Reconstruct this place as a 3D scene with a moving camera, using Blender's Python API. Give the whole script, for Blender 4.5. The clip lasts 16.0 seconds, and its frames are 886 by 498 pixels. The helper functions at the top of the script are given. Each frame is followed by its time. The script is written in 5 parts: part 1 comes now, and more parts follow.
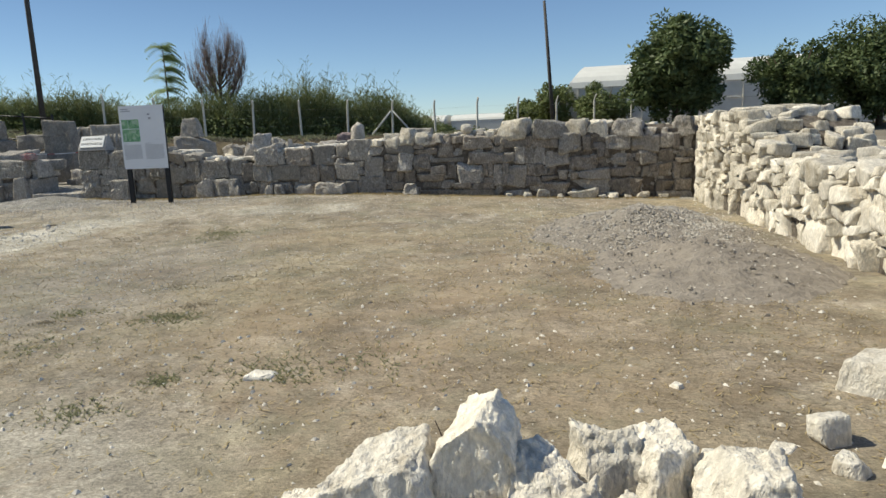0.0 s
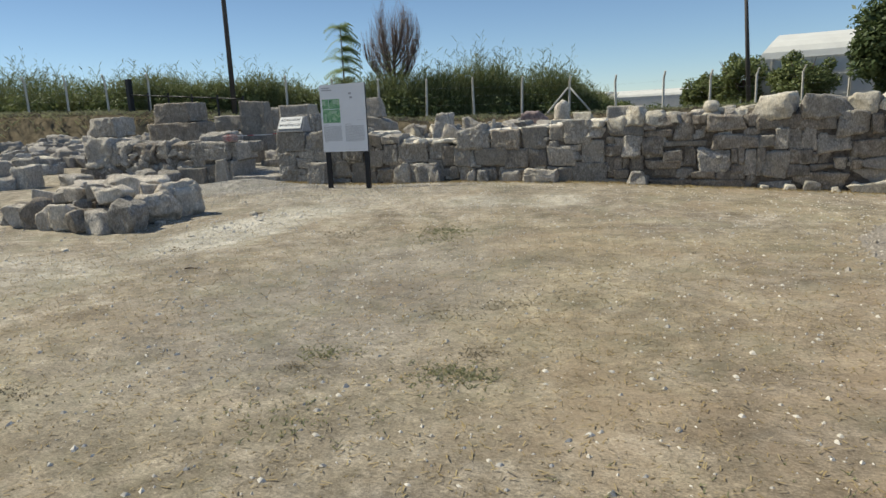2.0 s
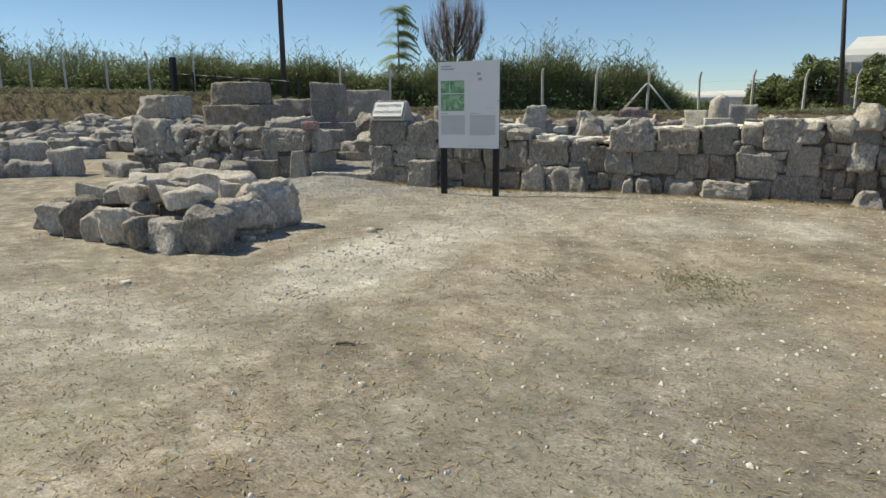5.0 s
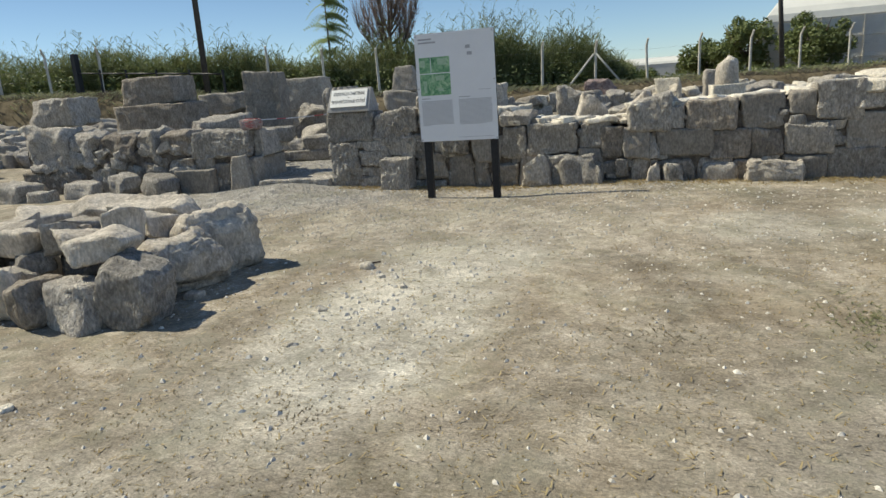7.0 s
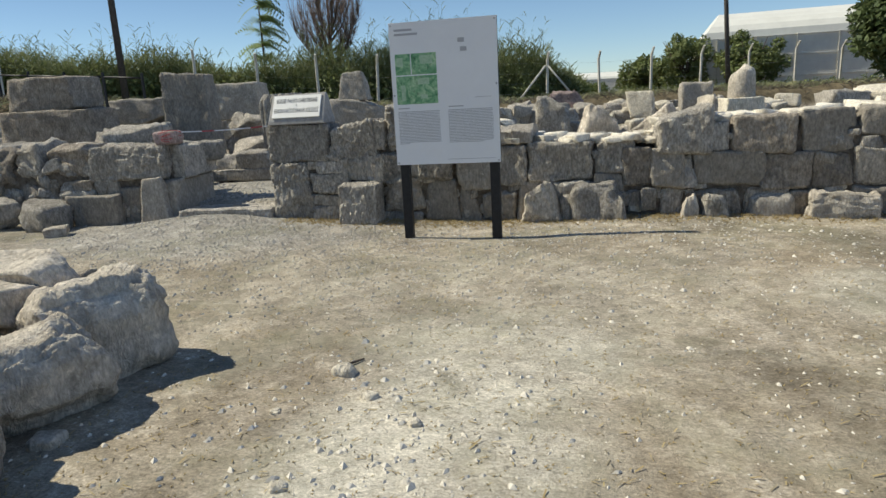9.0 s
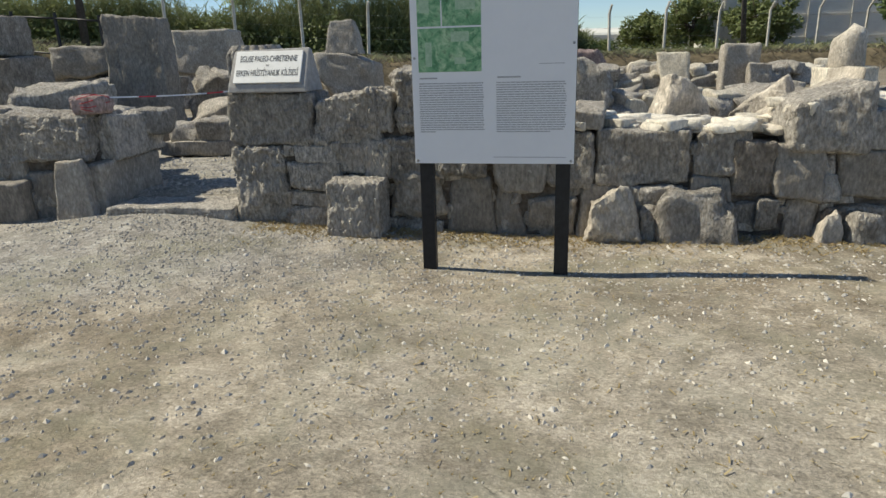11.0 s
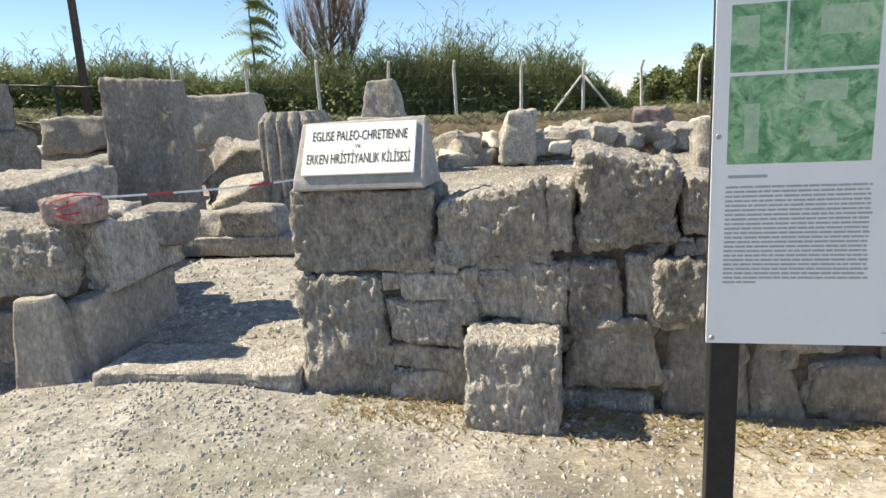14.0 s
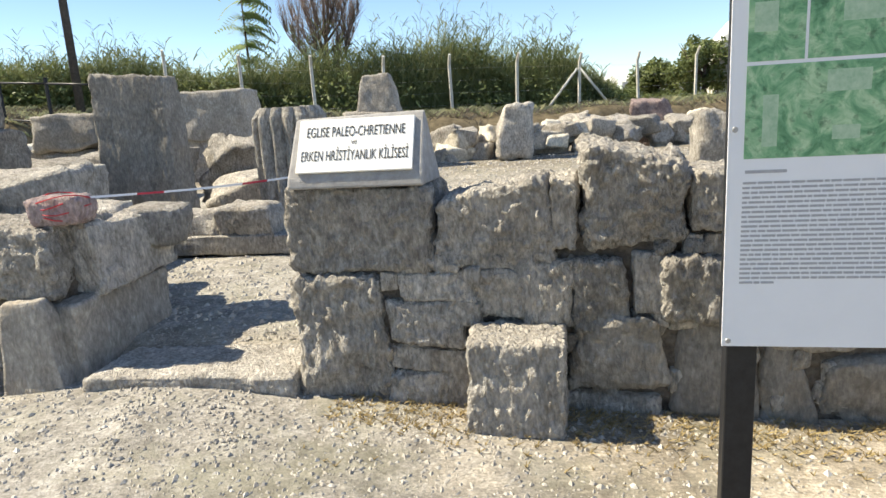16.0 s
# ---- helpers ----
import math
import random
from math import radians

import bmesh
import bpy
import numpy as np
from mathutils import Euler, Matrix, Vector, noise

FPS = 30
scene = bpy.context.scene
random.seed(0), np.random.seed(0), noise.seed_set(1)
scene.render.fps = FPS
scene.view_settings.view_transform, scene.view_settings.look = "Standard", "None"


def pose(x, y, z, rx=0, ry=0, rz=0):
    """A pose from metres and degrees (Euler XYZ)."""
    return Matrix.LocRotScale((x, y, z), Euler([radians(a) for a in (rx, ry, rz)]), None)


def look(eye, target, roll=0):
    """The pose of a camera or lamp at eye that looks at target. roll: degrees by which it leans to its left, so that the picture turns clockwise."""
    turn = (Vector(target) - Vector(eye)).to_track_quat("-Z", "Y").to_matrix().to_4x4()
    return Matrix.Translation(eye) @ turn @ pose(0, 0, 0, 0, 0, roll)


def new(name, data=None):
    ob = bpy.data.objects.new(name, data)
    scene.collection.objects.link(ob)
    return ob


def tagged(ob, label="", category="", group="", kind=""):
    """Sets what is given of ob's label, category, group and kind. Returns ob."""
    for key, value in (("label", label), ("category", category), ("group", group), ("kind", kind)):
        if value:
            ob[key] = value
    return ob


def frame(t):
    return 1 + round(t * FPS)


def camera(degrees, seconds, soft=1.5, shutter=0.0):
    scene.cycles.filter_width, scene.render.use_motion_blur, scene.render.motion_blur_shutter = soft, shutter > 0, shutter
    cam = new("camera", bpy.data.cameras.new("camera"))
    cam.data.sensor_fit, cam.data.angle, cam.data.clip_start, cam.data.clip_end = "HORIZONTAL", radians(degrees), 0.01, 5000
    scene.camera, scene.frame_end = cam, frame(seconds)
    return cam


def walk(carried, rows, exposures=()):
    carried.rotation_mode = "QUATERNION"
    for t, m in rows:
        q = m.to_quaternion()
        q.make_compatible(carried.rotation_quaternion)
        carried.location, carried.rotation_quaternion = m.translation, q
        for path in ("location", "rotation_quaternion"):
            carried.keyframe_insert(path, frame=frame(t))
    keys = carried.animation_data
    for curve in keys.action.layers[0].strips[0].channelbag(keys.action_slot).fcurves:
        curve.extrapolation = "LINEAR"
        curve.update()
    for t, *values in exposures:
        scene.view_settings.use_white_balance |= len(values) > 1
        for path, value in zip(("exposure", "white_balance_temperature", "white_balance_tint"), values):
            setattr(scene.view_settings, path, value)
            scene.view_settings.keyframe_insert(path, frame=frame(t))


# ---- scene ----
cam = camera(67.8, 16.0)
PATH = [
    (0, (0.021, 0.614, 1.333), (-0.435, 2.531, 0.992), -2.3),
    (0.5, (-0.392, 0.88, 1.378), (-1.021, 2.738, 0.984), -4.6),
    (1, (-0.796, 1.243, 1.401), (-1.549, 3.054, 1.008), -3.6),
    (1.5, (-1.241, 1.519, 1.406), (-2.038, 3.27, 0.859), -4.5),
    (2, (-1.723, 1.839, 1.414), (-2.596, 3.597, 1.029), -2.6),
    (2.5, (-2.164, 2.082, 1.393), (-3.166, 3.771, 1.015), -3.3),
    (3, (-2.679, 2.379, 1.4), (-3.706, 4.04, 0.969), -2.8),
    (3.5, (-3.24, 2.695, 1.399), (-4.292, 4.344, 0.982), -2.8),
    (4, (-3.743, 2.927, 1.417), (-4.764, 4.584, 0.958), -2.3),
    (4.5, (-4.243, 3.216, 1.436), (-5.231, 4.912, 1.051), -0.5),
    (5, (-4.679, 3.545, 1.402), (-5.607, 5.27, 1.001), -0.4),
    (5.2, (-4.837, 3.694, 1.431), (-5.69, 5.454, 1.011), -0.8),
    (7.3, (-6.505, 5.307, 1.458), (-7.239, 7.111, 1.003), -4.7),
    (7.5, (-6.664, 5.496, 1.449), (-7.357, 7.317, 1.0), -4.5),
    (8, (-6.941, 5.932, 1.437), (-7.599, 7.781, 1.056), -3.6),
    (8.2, (-7.035, 6.088, 1.441), (-7.688, 7.938, 1.05), -3.5),
    (10.3, (-8.06, 8.1, 1.49), (-8.501, 9.984, 0.985), -2.9),
    (10.5, (-8.125, 8.304, 1.508), (-8.597, 10.176, 0.985), -2.5),
    (11, (-8.389, 8.729, 1.551), (-8.912, 10.575, 0.984), -1.6),
    (11.5, (-8.714, 9.137, 1.545), (-9.356, 10.945, 0.98), -1.6),
    (12, (-9.029, 9.494, 1.599), (-9.748, 11.287, 1.081), -1.4),
    (12.5, (-9.334, 9.862, 1.603), (-10.034, 11.671, 1.114), -3.0),
    (13, (-9.539, 10.22, 1.608), (-10.226, 12.03, 1.105), -3.9),
    (13.5, (-9.736, 10.466, 1.634), (-10.416, 12.276, 1.121), -3.9),
    (14, (-9.943, 10.616, 1.639), (-10.478, 12.5, 1.236), -2.9),
    (14.5, (-10.009, 10.692, 1.635), (-10.537, 12.578, 1.232), -3.0),
    (15, (-10.015, 10.717, 1.646), (-10.551, 12.6, 1.237), -2.9),
    (15.5, (-10.011, 10.715, 1.635), (-10.553, 12.596, 1.221), -2.9),
    (16, (-9.987, 10.714, 1.64), (-10.512, 12.597, 1.22), -3.4),
]
walk(cam, [(t, look(eye, target, roll)) for t, eye, target, roll in PATH], [(0, 0.1, 6500, 6), (2.5, 0.1, 6600, 6), (5, 0.12, 6650, 5), (8, 0.15, 6600, 5), (11, 0.16, 6650, 6), (12.5, 0.5, 6750, 7), (13.5, 0.8, 6850, 8), (14.2, 1.0, 6950, 8), (16, 1.04, 6950, 8)])

# ---- daylight ----
SUN_TRAVEL = Vector((1.0, 0.062, -1.12)).normalized()
world = bpy.data.worlds.new("sky")
scene.world = world
world.use_nodes = True
wn = world.node_tree
sky = wn.nodes.new("ShaderNodeTexSky")
sky.sky_type, sky.sun_disc = "NISHITA", False
sky.sun_elevation = math.asin(-SUN_TRAVEL.z)
sky.sun_rotation = math.atan2(SUN_TRAVEL.x, -SUN_TRAVEL.y)
sky.dust_density, sky.air_density, sky.ozone_density, sky.altitude = 0.5, 1.0, 4.0, 1700
wn.links.new(sky.outputs[0], wn.nodes["Background"].inputs[0])
wn.nodes["Background"].inputs[1].default_value = 0.104
sun = new("sun", bpy.data.lights.new("sun", "SUN"))
sun.data.energy, sun.data.angle, sun.data.color = 5.2, radians(0.53), (1.0, 0.93, 0.8)
sun.matrix_world = look((0, 0, 30), Vector((0, 0, 30)) + SUN_TRAVEL)


# ---- materials ----
class Mat:
    """Small builder for node materials in object or world space."""

    def __init__(self, name, rough=0.9, metal=0.0, spec=0.3):
        self.m = bpy.data.materials.new(name)
        self.m.use_nodes = True
        self.t = self.m.node_tree
        self.p = self.t.nodes["Principled BSDF"]
        self.p.inputs["Roughness"].default_value = rough
        self.p.inputs["Metallic"].default_value = metal
        self.p.inputs["Specular IOR Level"].default_value = spec

    def node(self, kind, **inputs):
        n = self.t.nodes.new(kind)
        for k, v in inputs.items():
            self.plug(v, n.inputs[k.replace("_", " ")])
        return n

    def plug(self, v, socket):
        if hasattr(v, "is_output"):
            self.t.links.new(v, socket)
        else:
            socket.default_value = v

    def place(self):
        return self.node("ShaderNodeNewGeometry").outputs["Position"]

    def local(self):
        return self.node("ShaderNodeTexCoord").outputs["Object"]

    def noise(self, at, scale, detail=5.0, rough=0.6, distort=0.0):
        return self.node("ShaderNodeTexNoise", Vector=at, Scale=scale, Detail=detail, Roughness=rough, Distortion=distort).outputs["Fac"]

    def cells(self, at, scale, feature="F1"):
        n = self.node("ShaderNodeTexVoronoi", Vector=at, Scale=scale)
        n.feature = feature
        return n.outputs["Distance"]

    def ramp(self, fac, *stops):
        n = self.node("ShaderNodeValToRGB", Fac=fac)
        e = n.color_ramp.elements
        while len(e) < len(stops):
            e.new(0.5)
        for el, (pos, col) in zip(e, stops):
            el.position = pos
            el.color = (*col, 1) if isinstance(col, tuple) else (col, col, col, 1)
        return n.outputs["Color"]

    def mix(self, fac, a, b, how="MIX"):
        n = self.t.nodes.new("ShaderNodeMix")
        n.data_type, n.blend_type = "RGBA", how
        for v, i in ((fac, 0), (a, 6), (b, 7)):
            if isinstance(v, tuple):
                v = (*v, 1)
            self.plug(v, n.inputs[i])
        return n.outputs[2]

    def math(self, op, a, b=0.0):
        n = self.t.nodes.new("ShaderNodeMath")
        n.operation = op
        self.plug(a, n.inputs[0])
        self.plug(b, n.inputs[1])
        return n.outputs[0]

    def rand(self):
        return self.node("ShaderNodeObjectInfo").outputs["Random"]

    def island(self):
        return self.node("ShaderNodeNewGeometry").outputs["Random Per Island"]

    def done(self, colour, bump=None, depth=0.01, rough=None):
        self.plug((*colour, 1) if isinstance(colour, tuple) else colour, self.p.inputs["Base Color"])
        if bump is not None:
            b = self.node("ShaderNodeBump", Height=bump, Distance=depth, Strength=1.0)
            self.plug(b.outputs[0], self.p.inputs["Normal"])
        if rough is not None:
            self.plug(rough, self.p.inputs["Roughness"])
        return self.m


def limestone(name, light, mid, dark, stain=0.5, warm=(0.45, 0.33, 0.2), pit=0.02, painted_relief=0.75):
    """Weathered limestone: mottled, pitted, with dark lichen and pale scars."""
    k = Mat(name, 0.95, spec=0.15)
    at = k.place()
    tall = k.node("ShaderNodeMapping", Vector=at, Scale=(1.0, 1.0, 0.75)).outputs[0]
    broad = k.noise(at, 1.7, 4, 0.6)
    streak = k.node("ShaderNodeMapping", Vector=at, Scale=(1.0, 1.0, 0.42)).outputs[0]
    fine = k.noise(streak, 48, 5, 0.62)
    coarse = k.noise(tall, 9, 6, 0.7, 0.5)
    body = k.ramp(coarse, (0.3, dark), (0.48, mid), (0.68, light))
    body = k.mix(k.ramp(broad, (0.38, 0.0), (0.68, 0.5)), body, mid)
    # shade of small upright pits and sunlit flecks between them, painted into the colour
    body = k.mix(painted_relief, body, k.ramp(fine, (0.37, 0.6), (0.46, 0.92), (0.54, 1.08), (0.64, 1.45)), "MULTIPLY")
    lichen = k.ramp(k.noise(at, 2.6, 7, 0.72, 0.6), (0.48, 0.0), (0.64, 1.0))
    body = k.mix(k.math("MULTIPLY", lichen, stain), body, tuple(c * 0.7 for c in dark))
    body = k.mix(k.ramp(k.noise(at, 3.1, 5, 0.6), (0.6, 0.0), (0.75, 0.3)), body, warm)
    tint = k.ramp(k.rand(), (0.0, 0.76), (1.0, 1.2))
    body = k.mix(1.0, body, tint, "MULTIPLY")
    # sharp upright crags and hollows of weathered faces
    long_ = k.node("ShaderNodeMapping", Vector=at, Scale=(1.0, 1.0, 0.55)).outputs[0]
    crag = k.math("ABSOLUTE", k.math("SUBTRACT", k.noise(long_, 19, 4, 0.62, 0.4), 0.5))
    # the crag hollows are darkened in the colour as well, like shade in them
    body = k.mix(1.0, body, k.ramp(crag, (0.0, 0.85), (0.12, 1.05)), "MULTIPLY")
    rel = k.math("ADD", k.math("MULTIPLY", crag, 2.2), k.math("MULTIPLY", k.noise(streak, 80, 4, 0.6), 1.5))
    rel = k.math("ADD", rel, k.math("MULTIPLY", k.noise(at, 130, 2, 0.5), 0.3))
    return k.done(body, rel, pit)


STONE = limestone("grey_limestone", (0.64, 0.592, 0.522), (0.445, 0.408, 0.355), (0.265, 0.24, 0.206), 0.25, (0.45, 0.36, 0.25), 0.022)
CREAM = limestone("cream_limestone", (0.8, 0.745, 0.64), (0.66, 0.6, 0.49), (0.38, 0.325, 0.25), 0.2, (0.52, 0.41, 0.26), 0.012, 0.5)
WHITE = limestone("white_limestone", (0.84, 0.79, 0.69), (0.74, 0.68, 0.57), (0.5, 0.44, 0.35), 0.14, (0.55, 0.44, 0.3), 0.008, 0.3)
SMOOTH = limestone("dressed_limestone", (0.43, 0.392, 0.337), (0.33, 0.299, 0.255), (0.24, 0.214, 0.18), 0.3, pit=0.008, painted_relief=0.55)

BROKEN = limestone("broken_limestone", (0.7, 0.635, 0.54), (0.5, 0.447, 0.372), (0.28, 0.245, 0.2), 0.34, (0.5, 0.4, 0.28), 0.012, 0.5)
BROWN = limestone("brown_limestone", (0.52, 0.462, 0.385), (0.345, 0.3, 0.247), (0.2, 0.17, 0.138), 0.35, (0.4, 0.31, 0.21), 0.02)


def m_mortar():
    k = Mat("earth_core", 1.0, spec=0.1)
    f = k.noise(k.place(), 14, 6, 0.7)
    return k.done(k.ramp(f, (0.35, (0.08, 0.066, 0.053)), (0.65, (0.22, 0.19, 0.155))), f, 0.05)


def m_ground():
    """Trodden dry soil with straw, pale worn paths and gravel by the doorway."""
    k = Mat("dry_earth", 1.0, spec=0.08)
    at = k.place()
    fine = k.noise(at, 70, 6, 0.78)
    mid = k.noise(at, 3.2, 7, 0.72)
    broad = k.noise(at, 0.42, 5, 0.6)
    sep = k.node("ShaderNodeSeparateXYZ", Vector=at)
    x, y, z = sep.outputs[0], sep.outputs[1], sep.outputs[2]
    soil = k.ramp(mid, (0.38, (0.24, 0.203, 0.153)), (0.5, (0.335, 0.29, 0.225)), (0.62, (0.47, 0.415, 0.335)))
    straw = k.ramp(k.noise(at, 2.6, 8, 0.8), (0.36, (0.26, 0.215, 0.145)), (0.66, (0.45, 0.385, 0.265)))
    east = k.ramp(k.math("DIVIDE", k.math("ADD", x, 12.0), 12.0), (0.35, 0.15), (0.75, 1.0))
    base = k.mix(k.math("MULTIPLY", k.ramp(broad, (0.4, 0.15), (0.58, 0.95)), east), soil, straw)
    # grey trodden ground at (-4.9, 6.4), a blurred cast shadow painted into its colour
    def blob(cx, cy, rx, ry):
        dx = k.math("DIVIDE", k.math("SUBTRACT", x, cx), rx)
        dy = k.math("DIVIDE", k.math("SUBTRACT", y, cy), ry)
        r = k.math("SQRT", k.math("ADD", k.math("MULTIPLY", dx, dx), k.math("MULTIPLY", dy, dy)))
        return k.ramp(k.math("ADD", r, k.math("SUBTRACT", mid, 0.5)), (0.55, 1.0), (1.0, 0.0))
    base = k.mix(k.math("MULTIPLY", blob(-4.9, 6.4, 1.7, 3.0), 0.55), base, (0.3, 0.275, 0.235))
    base = k.mix(k.math("MULTIPLY", blob(-0.4, 5.4, 2.6, 3.4), 0.5), base, (0.33, 0.255, 0.175))
    # pale worn path running towards the doorway
    pale = k.ramp(k.noise(at, 1.7, 7, 0.75), (0.3, (0.46, 0.42, 0.345)), (0.68, (0.7, 0.655, 0.55)))
    for spot, much in ((blob(-8.25, 8.6, 0.85, 1.9), 0.95), (blob(-9.1, 6.1, 1.9, 0.9), 0.5), (blob(-8.2, 10.2, 0.9, 0.8), 0.7), (blob(-4.7, 11.7, 0.7, 0.8), 0.6), (blob(-8.6, 11.3, 2.2, 1.2), 0.25), (blob(-2.6, 2.6, 1.4, 0.9), 0.5), (blob(-5.9, 11.4, 0.8, 0.7), 0.6)):
        base = k.mix(k.math("MULTIPLY", spot, much), base, pale)
    # gravel by the doorway and inside
    cell = k.node("ShaderNodeTexVoronoi", Vector=at, Scale=38.0)
    gcol = k.mix(0.35, k.ramp(k.noise(at, 6, 3), (0.3, (0.285, 0.265, 0.233)), (0.7, (0.43, 0.407, 0.367))), k.node("ShaderNodeRGBToBW", Color=cell.outputs["Color"]).outputs[0], "SOFT_LIGHT")
    grav = k.math("MAXIMUM", blob(-12.2, 12.8, 2.6, 1.3), k.math("MULTIPLY", k.ramp(k.math("DIVIDE", y, 30.0), (0.46, 0.0), (0.475, 1.0)), k.ramp(k.math("DIVIDE", k.math("ADD", x, 20.0), 20.0), (0.1, 0.0), (0.2, 1.0))))
    base = k.mix(k.math("MULTIPLY", grav, 0.9), base, gcol)
    base = k.mix(1.0, base, k.ramp(fine, (0.32, 0.58), (0.68, 1.36)), "MULTIPLY")
    litter = k.noise(k.node("ShaderNodeMapping", Vector=at, Scale=(1.0, 2.2, 1.0), Rotation=(0.0, 0.0, 0.6)).outputs[0], 21, 6, 0.75, 1.2)
    base = k.mix(1.0, base, k.ramp(litter, (0.37, 0.74), (0.63, 1.24)), "MULTIPLY")
    specks = k.ramp(k.noise(at, 24, 4, 0.8), (0.6, 0.0), (0.68, 0.4))
    base = k.mix(specks, base, (0.17, 0.14, 0.1))
    base = k.mix(1.0, base, k.ramp(k.noise(at, 1.9, 8, 0.75, 0.5), (0.3, 0.74), (0.7, 1.18)), "MULTIPLY")
    green = k.ramp(k.noise(at, 1.1, 7, 0.75), (0.5, 0.0), (0.63, 0.45))
    base = k.mix(green, base, (0.235, 0.225, 0.15))
    clods = k.noise(at, 6.5, 6, 0.7, 0.6)
    base = k.mix(1.0, base, k.ramp(clods, (0.38, 0.85), (0.5, 1.0), (0.62, 1.14)), "MULTIPLY")
    patch = k.noise(at, 0.85, 6, 0.68, 0.8)
    base = k.mix(1.0, base, k.ramp(patch, (0.37, 0.7), (0.5, 0.9), (0.63, 1.07)), "MULTIPLY")
    rusty = k.math("MULTIPLY", k.ramp(k.noise(at, 0.7, 6, 0.7, 0.6), (0.5, 0.0), (0.66, 0.45)), east)
    base = k.mix(rusty, base, (0.34, 0.25, 0.16))
    ashen = k.math("MULTIPLY", k.ramp(k.noise(at, 1.9, 7, 0.72, 1.0), (0.5, 0.0), (0.62, 0.4)), k.ramp(k.math("DIVIDE", k.math("ADD", x, 12.0), 12.0), (0.3, 1.0), (0.7, 0.25)))
    base = k.mix(ashen, base, (0.235, 0.23, 0.18))
    # earth and withered weeds of the bank, darkened for the shade on its face
    bank = k.ramp(k.math("ADD", k.math("DIVIDE", z, 3.0), k.math("MULTIPLY", mid, 0.1)), (0.22, 0.0), (0.3, 1.0))
    base = k.mix(bank, base, k.ramp(mid, (0.35, (0.07, 0.056, 0.036)), (0.65, (0.18, 0.145, 0.09))))
    rel = k.math("ADD", k.math("MULTIPLY", fine, 0.6), mid)
    rel = k.math("ADD", rel, k.math("MULTIPLY", k.noise(at, 14, 6, 0.75), 0.8))
    return k.done(base, rel, 0.01)


def m_plain(name, a, b, scale=12, rough=0.8, depth=0.004, metal=0.0, spec=0.3):
    k = Mat(name, rough, metal, spec)
    f = k.noise(k.place(), scale, 6, 0.7)
    return k.done(k.ramp(f, (0.3, a), (0.7, b)), f, depth)


def m_leaf(name, a, b, rough=0.6):
    k = Mat(name, rough, spec=0.25)
    col = k.ramp(k.island(), (0.0, a), (1.0, b))
    col = k.mix(k.ramp(k.noise(k.place(), 0.5, 3), (0.35, 0.0), (0.7, 0.5)), col, tuple(c * 0.6 for c in a))
    m = k.done(col)
    tr = k.node("ShaderNodeBsdfTranslucent", Color=col)
    add = k.node("ShaderNodeMixShader", Fac=0.3)
    k.plug(k.p.outputs[0], add.inputs[1])
    k.plug(tr.outputs[0], add.inputs[2])
    k.plug(add.outputs[0], k.t.nodes["Material Output"].inputs[0])
    return m


MORTAR, GROUND = m_mortar(), m_ground()
GRAVEL = m_plain("gravel", (0.24, 0.214, 0.176), (0.44, 0.4, 0.34), 9)
PEBBLE = m_plain("pebbles", (0.27, 0.243, 0.203), (0.52, 0.484, 0.42), 9)
CHIPS = m_plain("pale_chips", (0.42, 0.385, 0.325), (0.72, 0.675, 0.59), 9)
PILE = m_plain("grey_gravel_heap", (0.19, 0.164, 0.131), (0.37, 0.327, 0.268), 30, 1.0, 0.03)
HEAP_EARTH = m_plain("heaped_earth", (0.2, 0.172, 0.138), (0.33, 0.288, 0.235), 7, 1.0, 0.05)
CONCRETE = m_plain("concrete", (0.26, 0.25, 0.235), (0.42, 0.4, 0.375), 18, 0.9, 0.008)
POST_CONCRETE = m_plain("pale_concrete", (0.45, 0.42, 0.36), (0.66, 0.63, 0.56), 9, 0.9)
BLACK = m_plain("black_metal", (0.012, 0.012, 0.013), (0.025, 0.025, 0.027), 30, 0.5, 0.001)
PANEL = m_plain("white_panel", (0.73, 0.735, 0.755), (0.78, 0.785, 0.8), 3, 0.45, 0.0005)
INK = m_plain("grey_ink", (0.33, 0.33, 0.34), (0.42, 0.42, 0.43), 160, 0.6, 0.0002)
FAINT = m_plain("faint_ink", (0.36, 0.36, 0.38), (0.44, 0.44, 0.46), 160, 0.6, 0.0002)
LETTER = m_plain("black_letters", (0.02, 0.02, 0.02), (0.06, 0.06, 0.055), 60, 0.7, 0.0005)
MARBLE = m_plain("white_marble", (0.7, 0.69, 0.65), (0.82, 0.81, 0.77), 7, 0.5, 0.001)
PALE = m_plain("pale_photo_shapes", (0.26, 0.42, 0.27), (0.46, 0.58, 0.42), 40, 0.5, 0.0002)
WOOD = m_plain("weathered_pole", (0.05, 0.046, 0.042), (0.11, 0.1, 0.09), 12, 0.9, 0.01)
BARK = m_plain("bark", (0.07, 0.05, 0.04), (0.17, 0.13, 0.1), 25, 0.95, 0.02)
TWIG = m_plain("dry_twigs", (0.13, 0.095, 0.08), (0.24, 0.18, 0.15), 8, 0.95)
WIRE = m_plain("galvanised_wire", (0.3, 0.3, 0.3), (0.45, 0.45, 0.45), 30, 0.5, 0.001, 0.6)
TAPE_W = m_plain("white_tape", (0.7, 0.68, 0.66), (0.8, 0.78, 0.76), 30, 0.5, 0.001)
TAPE_R = m_plain("red_tape", (0.42, 0.03, 0.04), (0.55, 0.06, 0.07), 30, 0.5, 0.001)
PINK = limestone("tape_rock_stone", (0.52, 0.43, 0.4), (0.4, 0.31, 0.29), (0.25, 0.17, 0.16), 0.3)
